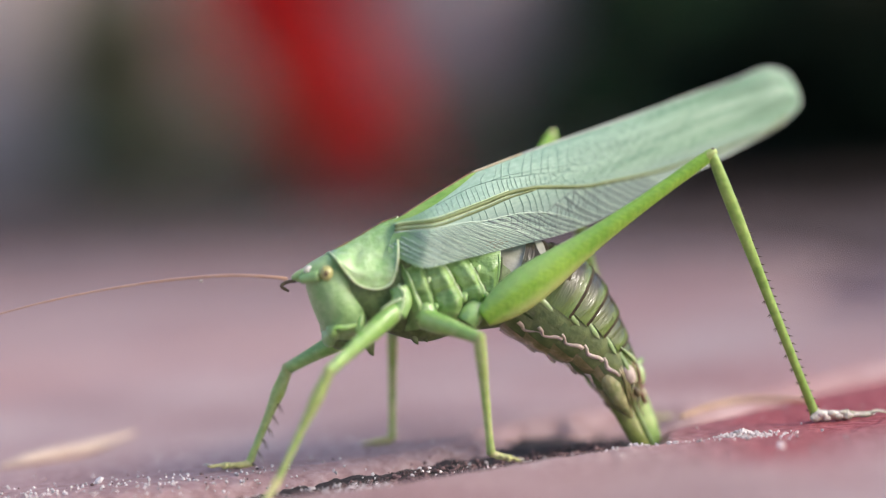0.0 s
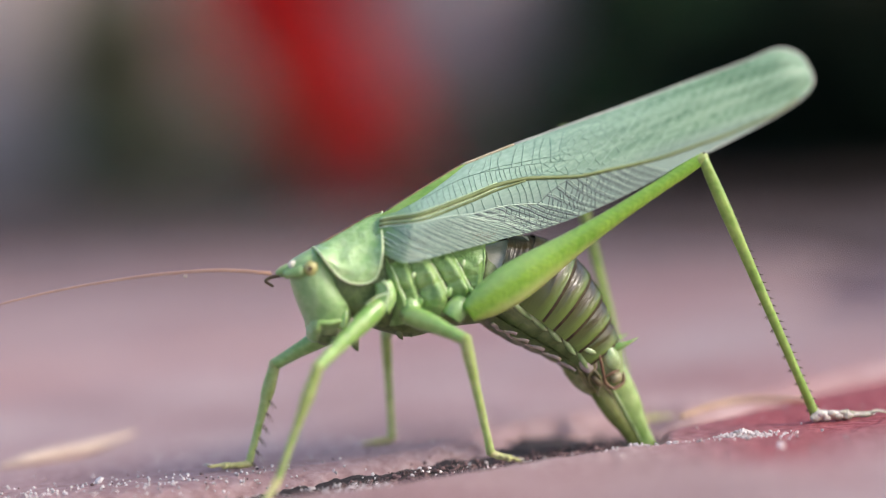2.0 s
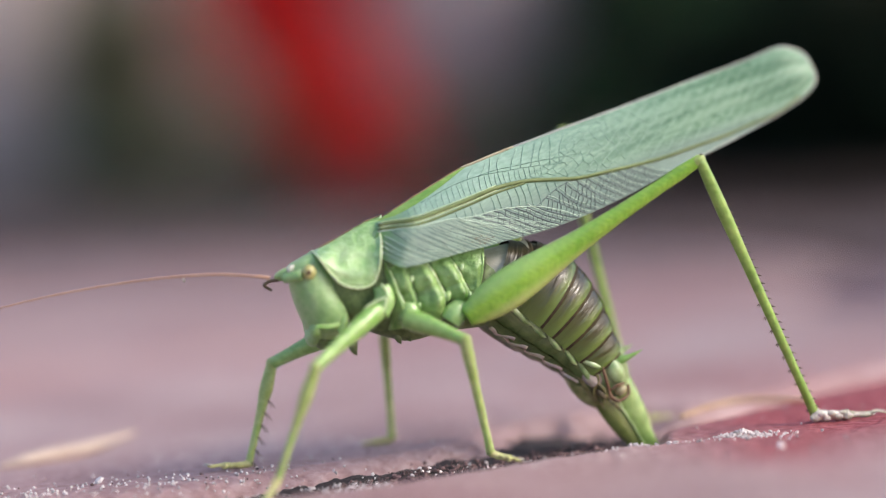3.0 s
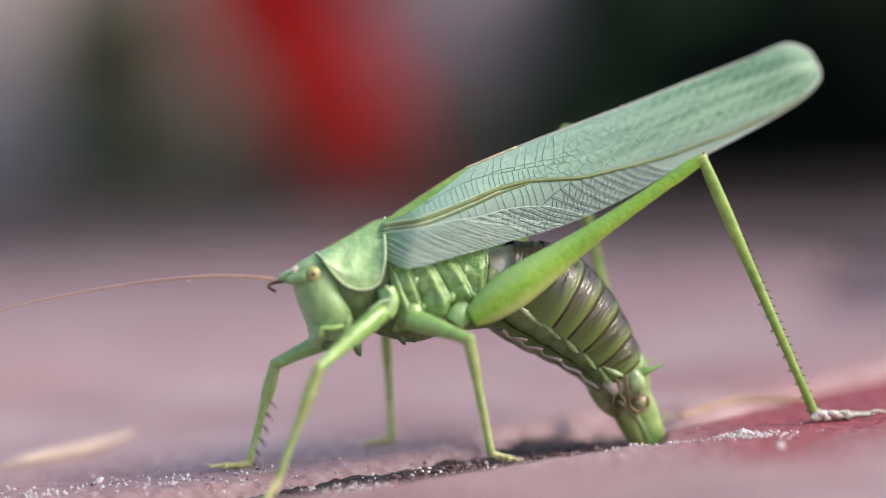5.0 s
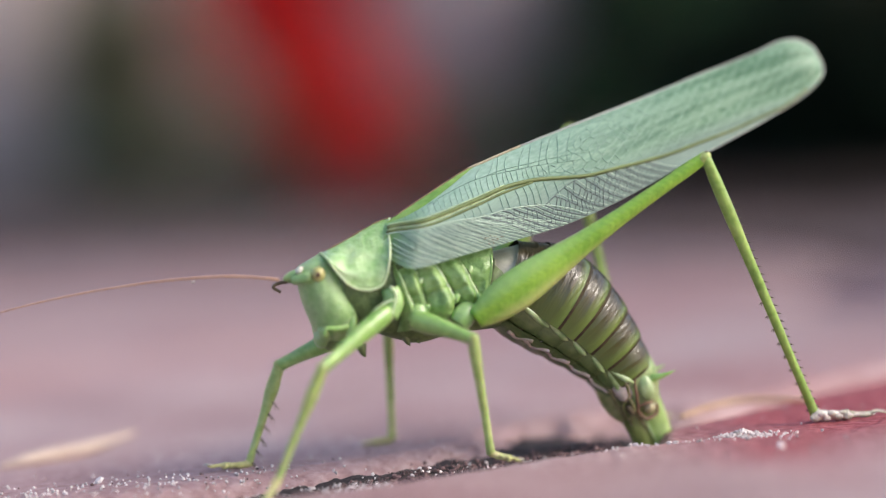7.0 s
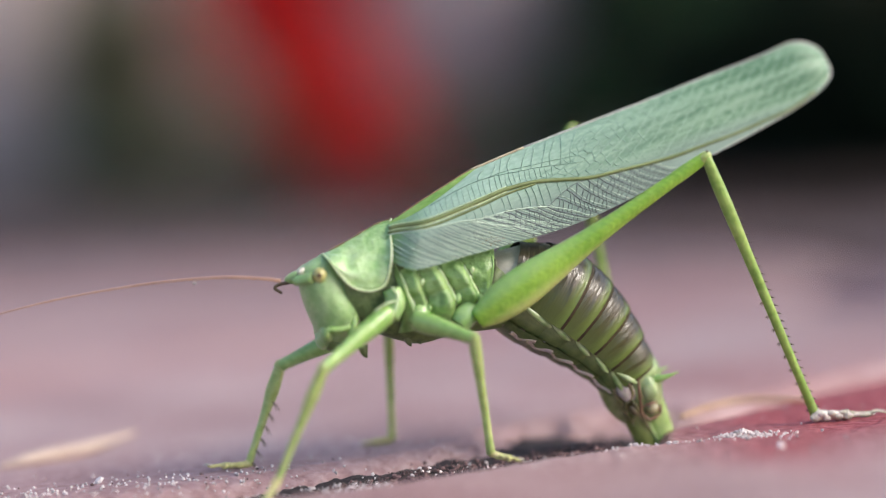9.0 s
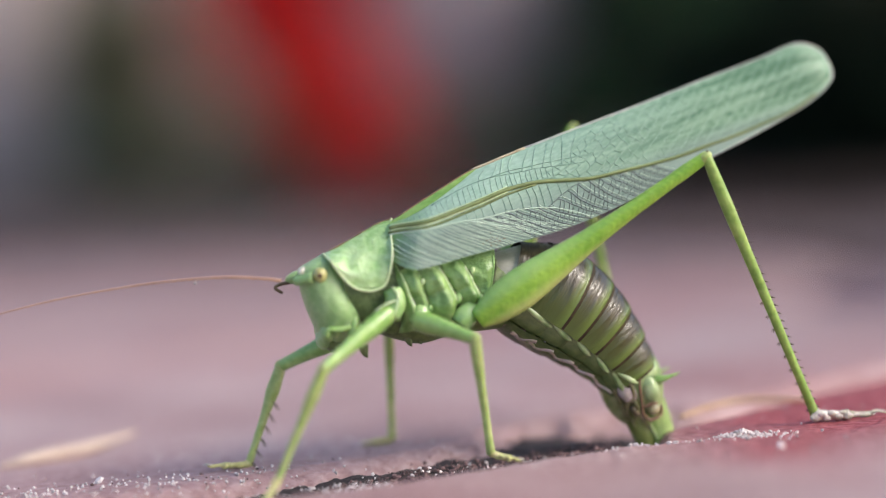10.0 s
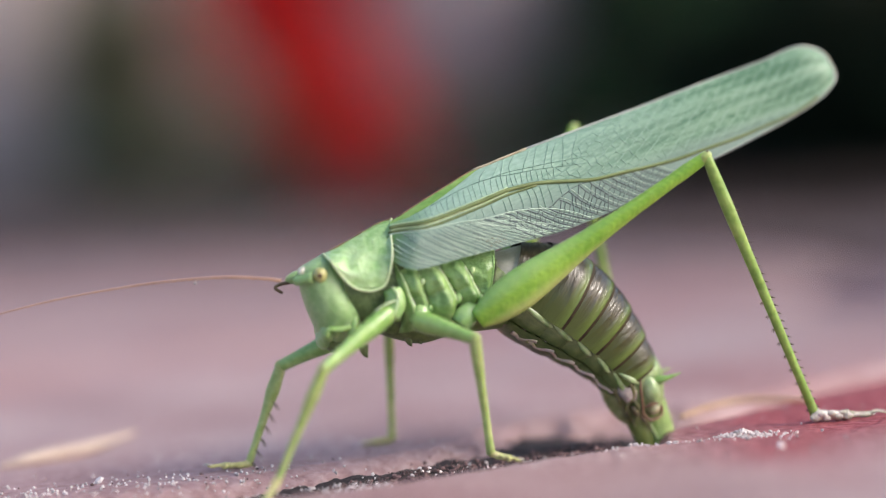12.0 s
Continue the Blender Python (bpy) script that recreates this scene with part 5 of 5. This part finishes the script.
def shrub(name, label, centre, size, count, leaf, mat, seed, category="shrub"):
    """Branching stems and many separate leaves. Metres."""
    rng = random.Random(seed)
    root = new(name)
    root.location = (centre[0], centre[1], -0.011)
    tagged(root, label, category)
    stems, crown = bmesh.new(), bmesh.new()
    for i in range(14):
        tip = Vector((rng.gauss(0, size[0] * 0.4), rng.gauss(0, size[1] * 0.4), size[2] * rng.uniform(0.6, 1.0)))
        rod(stems, [(tip.x * 0.05, tip.y * 0.05, 0, 0.004), (tip.x * 0.4, tip.y * 0.4, tip.z * 0.5, 0.003), (tip.x, tip.y, tip.z, 0.001)], 6, 6)
    for i in range(count):
        r = rng.random() ** 0.4
        th, z = rng.uniform(0, 2 * math.pi), rng.random()
        c = Vector((math.cos(th) * r * size[0], math.sin(th) * r * size[1], size[2] * (0.02 + 0.98 * z * (1.05 - 0.4 * r))))
        d = Vector((math.cos(th) + rng.gauss(0, 0.6), math.sin(th) + rng.gauss(0, 0.6), rng.gauss(0.1, 0.5)))
        leaf_mesh(crown, c, d, Vector((rng.gauss(0, 0.3), rng.gauss(0, 0.3), 1)), leaf * rng.uniform(0.6, 1.3), leaf * rng.uniform(0.35, 0.6))
    part("stem", stems, BARK, root, scale=1)
    part("foliage", crown, mat, root, scale=1, smooth=False)
    return root


def flower(centre, radius, seed, z0):
    """A round head of many red petals on a stalk."""
    rng = random.Random(seed)
    root = new("red_flower")
    root.location = (centre[0], centre[1], -0.011)
    tagged(root, "bright red round blossom on a green stalk", "flower", group="red flowers of the bed")
    bm = bmesh.new()
    rod(bm, [(0, 0, 0, 0.0022), (0.004, 0, z0 * 0.5, 0.002), (0, 0, z0, 0.0016)], 6, 8)
    part("stalk", bm, LEAF_DARK, root, scale=1)
    bm = bmesh.new()
    for i in range(90):
        d = Vector((rng.gauss(0, 1), rng.gauss(0, 1), rng.gauss(0.1, 0.9))).normalized()
        c = Vector((0, 0, z0)) + d * radius * rng.uniform(0.35, 0.75)
        leaf_mesh(bm, c, d + Vector((rng.gauss(0, 0.4), rng.gauss(0, 0.4), rng.gauss(0, 0.4))), Vector((rng.gauss(0, 1), rng.gauss(0, 1), 0.6)), radius * 0.6, radius * 0.5)
    part("petals", bm, PETAL, root, scale=1, smooth=False)


def stone(centre, size, seed):
    bm = bmesh.new()
    bmesh.ops.create_icosphere(bm, subdivisions=4, radius=1)
    for v in bm.verts:
        k = 1 + 0.18 * noise.noise(v.co * 1.3 + Vector((seed, 0, 0))) + 0.05 * noise.noise(v.co * 5 + Vector((seed, 2, 0)))
        v.co = Vector((v.co.x * size[0], v.co.y * size[1], v.co.z * size[2])) * k
    ob = part("boulder", bm, STONE, scale=1)
    ob.location = (centre[0], centre[1], size[2] * 0.75 - 0.011)
    tagged(ob, "pale pinkish-grey rounded garden stone in the bed", "stone", group="stones of the bed")


def build_garden():
    for i, (x, y, r, z) in enumerate(((-0.083, 1.05, 0.040, 0.104), (-0.068, 1.02, 0.037, 0.078), (-0.057, 1.01, 0.036, 0.055), (-0.049, 1.02, 0.030, 0.032),
                                      (-0.082, 1.09, 0.036, 0.142), (-0.108, 1.08, 0.026, 0.120), (-0.034, 1.06, 0.016, 0.050),
                                      (-0.043, 0.95, 0.026, 0.024), (-0.030, 0.92, 0.022, 0.016))):
        flower((x, y), r, 20 + i, z)
    stone((0.026, 1.18), (0.070, 0.05, 0.092), 1)
    stone((-0.140, 1.22), (0.066, 0.05, 0.10), 5)
    stone((-0.255, 1.26), (0.095, 0.06, 0.14), 9)
    stone((-0.195, 1.20), (0.105, 0.04, 0.028), 13)
    shrub("flowering_shrub", "low dark leafy plant below the red blossoms", (-0.068, 1.00), (0.085, 0.05, 0.030), 240, 0.03, LEAF_DARK, 2)
    shrub("olive_shrub", "slim olive-green leafy shrub in the bed", (-0.186, 1.13), (0.022, 0.04, 0.16), 420, 0.032, LEAF_OLIVE, 3)
    shrub("dark_shrub", "upright mid-green leafy shrub beside the pale stone", (0.125, 1.12), (0.040, 0.06, 0.2), 700, 0.03, LEAF_MID, 4)
    shrub("dark_shrub", "small mid-green leafy plant in the bed", (0.074, 1.09), (0.030, 0.04, 0.055), 320, 0.024, LEAF_MID, 8)
    shrub("dark_shrub", "dense dark green shrub", (0.33, 1.35), (0.16, 0.12, 0.3), 1600, 0.035, LEAF_SHADED, 6)
    shrub("dark_shrub", "dense dark green shrub", (0.36, 0.78), (0.19, 0.12, 0.26), 2600, 0.035, LEAF_SHADED, 5)
    # added plant, covers the ground on the right to darken it
    shrub("dark_shrub", "low dark leafy plant added to darken the bed's right side", (0.215, 0.60), (0.13, 0.10, 0.085), 2400, 0.026, LEAF_SHADED, 11)
    hedge = shrub("hedge", "dense dark green hedge closing the garden", (0.0, 1.75), (1.6, 0.22, 0.75), 9000, 0.06, LEAF_SHADED, 7, "hedge")


def motions():
    for ob in (head, pronotum, thorax):
        walk(ob, [(t, body_pose(dx, dz)) for t, dx, dz, s, dip in BODY])
    for wing in wings:
        walk(wing, [(t, wing_pose(dx, dz, s, dip)) for t, dx, dz, s, dip in BODY])
    for key, femur, tibia, tarsus, l1, l2 in legs:
        hip, knee, ankle, toe = (Vector(v) for v in LEGS[key])
        pole = knee - (hip + ankle) / 2
        rows = []
        for t, dx, dz, s, dip in BODY:
            h = hip + Vector((dx - (5.0 * (s - 2.0) / 15 + 0.4 if key == "far_hind" else 0.0), 0, dz))
            k = bend(h, ankle, l1, l2, pole)
            rows.append((t, bone(h, k, pole), bone(k, ankle, pole)))
        walk(femur, [(t, a) for t, a, b in rows])
        walk(tibia, [(t, b) for t, a, b in rows])
        tarsus.matrix_basis = bone(ankle, toe, Vector((0, 0, 1))) @ Matrix.Diagonal((0.72 if "mid" in key else 1.0, 1, 1, 1))
    paths = [[] for _ in rings]
    ends, blades = [], []
    for t, dx, dz, s, dip in BODY:
        (ex, ez), (gx, gz), twist = TAIL[t]
        start = Vector((8.66, 14.89)) + Vector((dx, dz))
        end, go = Vector((ex, ez)), (Vector((gx, gz)) - Vector((ex, ez))).normalized()
        axis = Vector((math.cos(radians(8)), math.sin(radians(8))))
        reach = (end - start).length
        c1, c2 = start + axis * reach * (0.24 + 0.01 * twist / 66), end - go * reach * 0.30

        def curve(f):
            g = 1 - f
            return start * g ** 3 + c1 * 3 * g * g * f + c2 * 3 * g * f * f + end * f ** 3

        for i, (ob, length) in enumerate(rings):
            f = 0.0 + 0.80 * i / (ABDOMEN - 1)
            p, q = curve(f), curve(f + 0.08)
            d = q - p
            lean = math.degrees(math.atan2(-d.y, d.x)) + TILT * (1 - f)
            m = pose(p.x * MM, 0, p.y * MM, 0, lean, 0) @ pose(0, 0, 0, -twist * f, 0, 0)
            paths[i].append((t, m))
        lean = math.degrees(math.atan2(-go.y, go.x))
        p = end
        m = pose(p.x * MM, 0, p.y * MM, 0, lean, 0)
        ends.append((t, m @ pose(0, 0, 0, -0.85 * twist, 0, 0)))
        blades.append((t, m @ pose(0, 0, 0, -0.35 * twist, 0, 0)))
    for (ob, length), rows in zip(rings, paths):
        walk(ob, rows)
    walk(end_plate, ends)
    walk(blade, blades)


build_ground()
build_grit()
build_grains()
build_straw("straw", [(*(-43.8, 7.9), 0.3, 0.2), (*(-40.9, 9.7), 0.6, 0.62), (*(-36.4, 12.8), 0.7, 0.66), (*(-31.9, 16.0), 1.4, 0.2)], 1.6, STRAW, "dry pale straw blade lying on the paving")
build_straw("stalk", [(*(20.8, 4.0), 0.2, 0.2), (*(24.2, 7.3), 0.5, 0.26), (*(28.1, 8.8), 0.6, 0.26), (*(33.2, 6.5), 0.4, 0.2)], 1.0, ORANGE_STRAW, "thin orange-brown dry stalk lying on the paving")
build_garden()
motions()
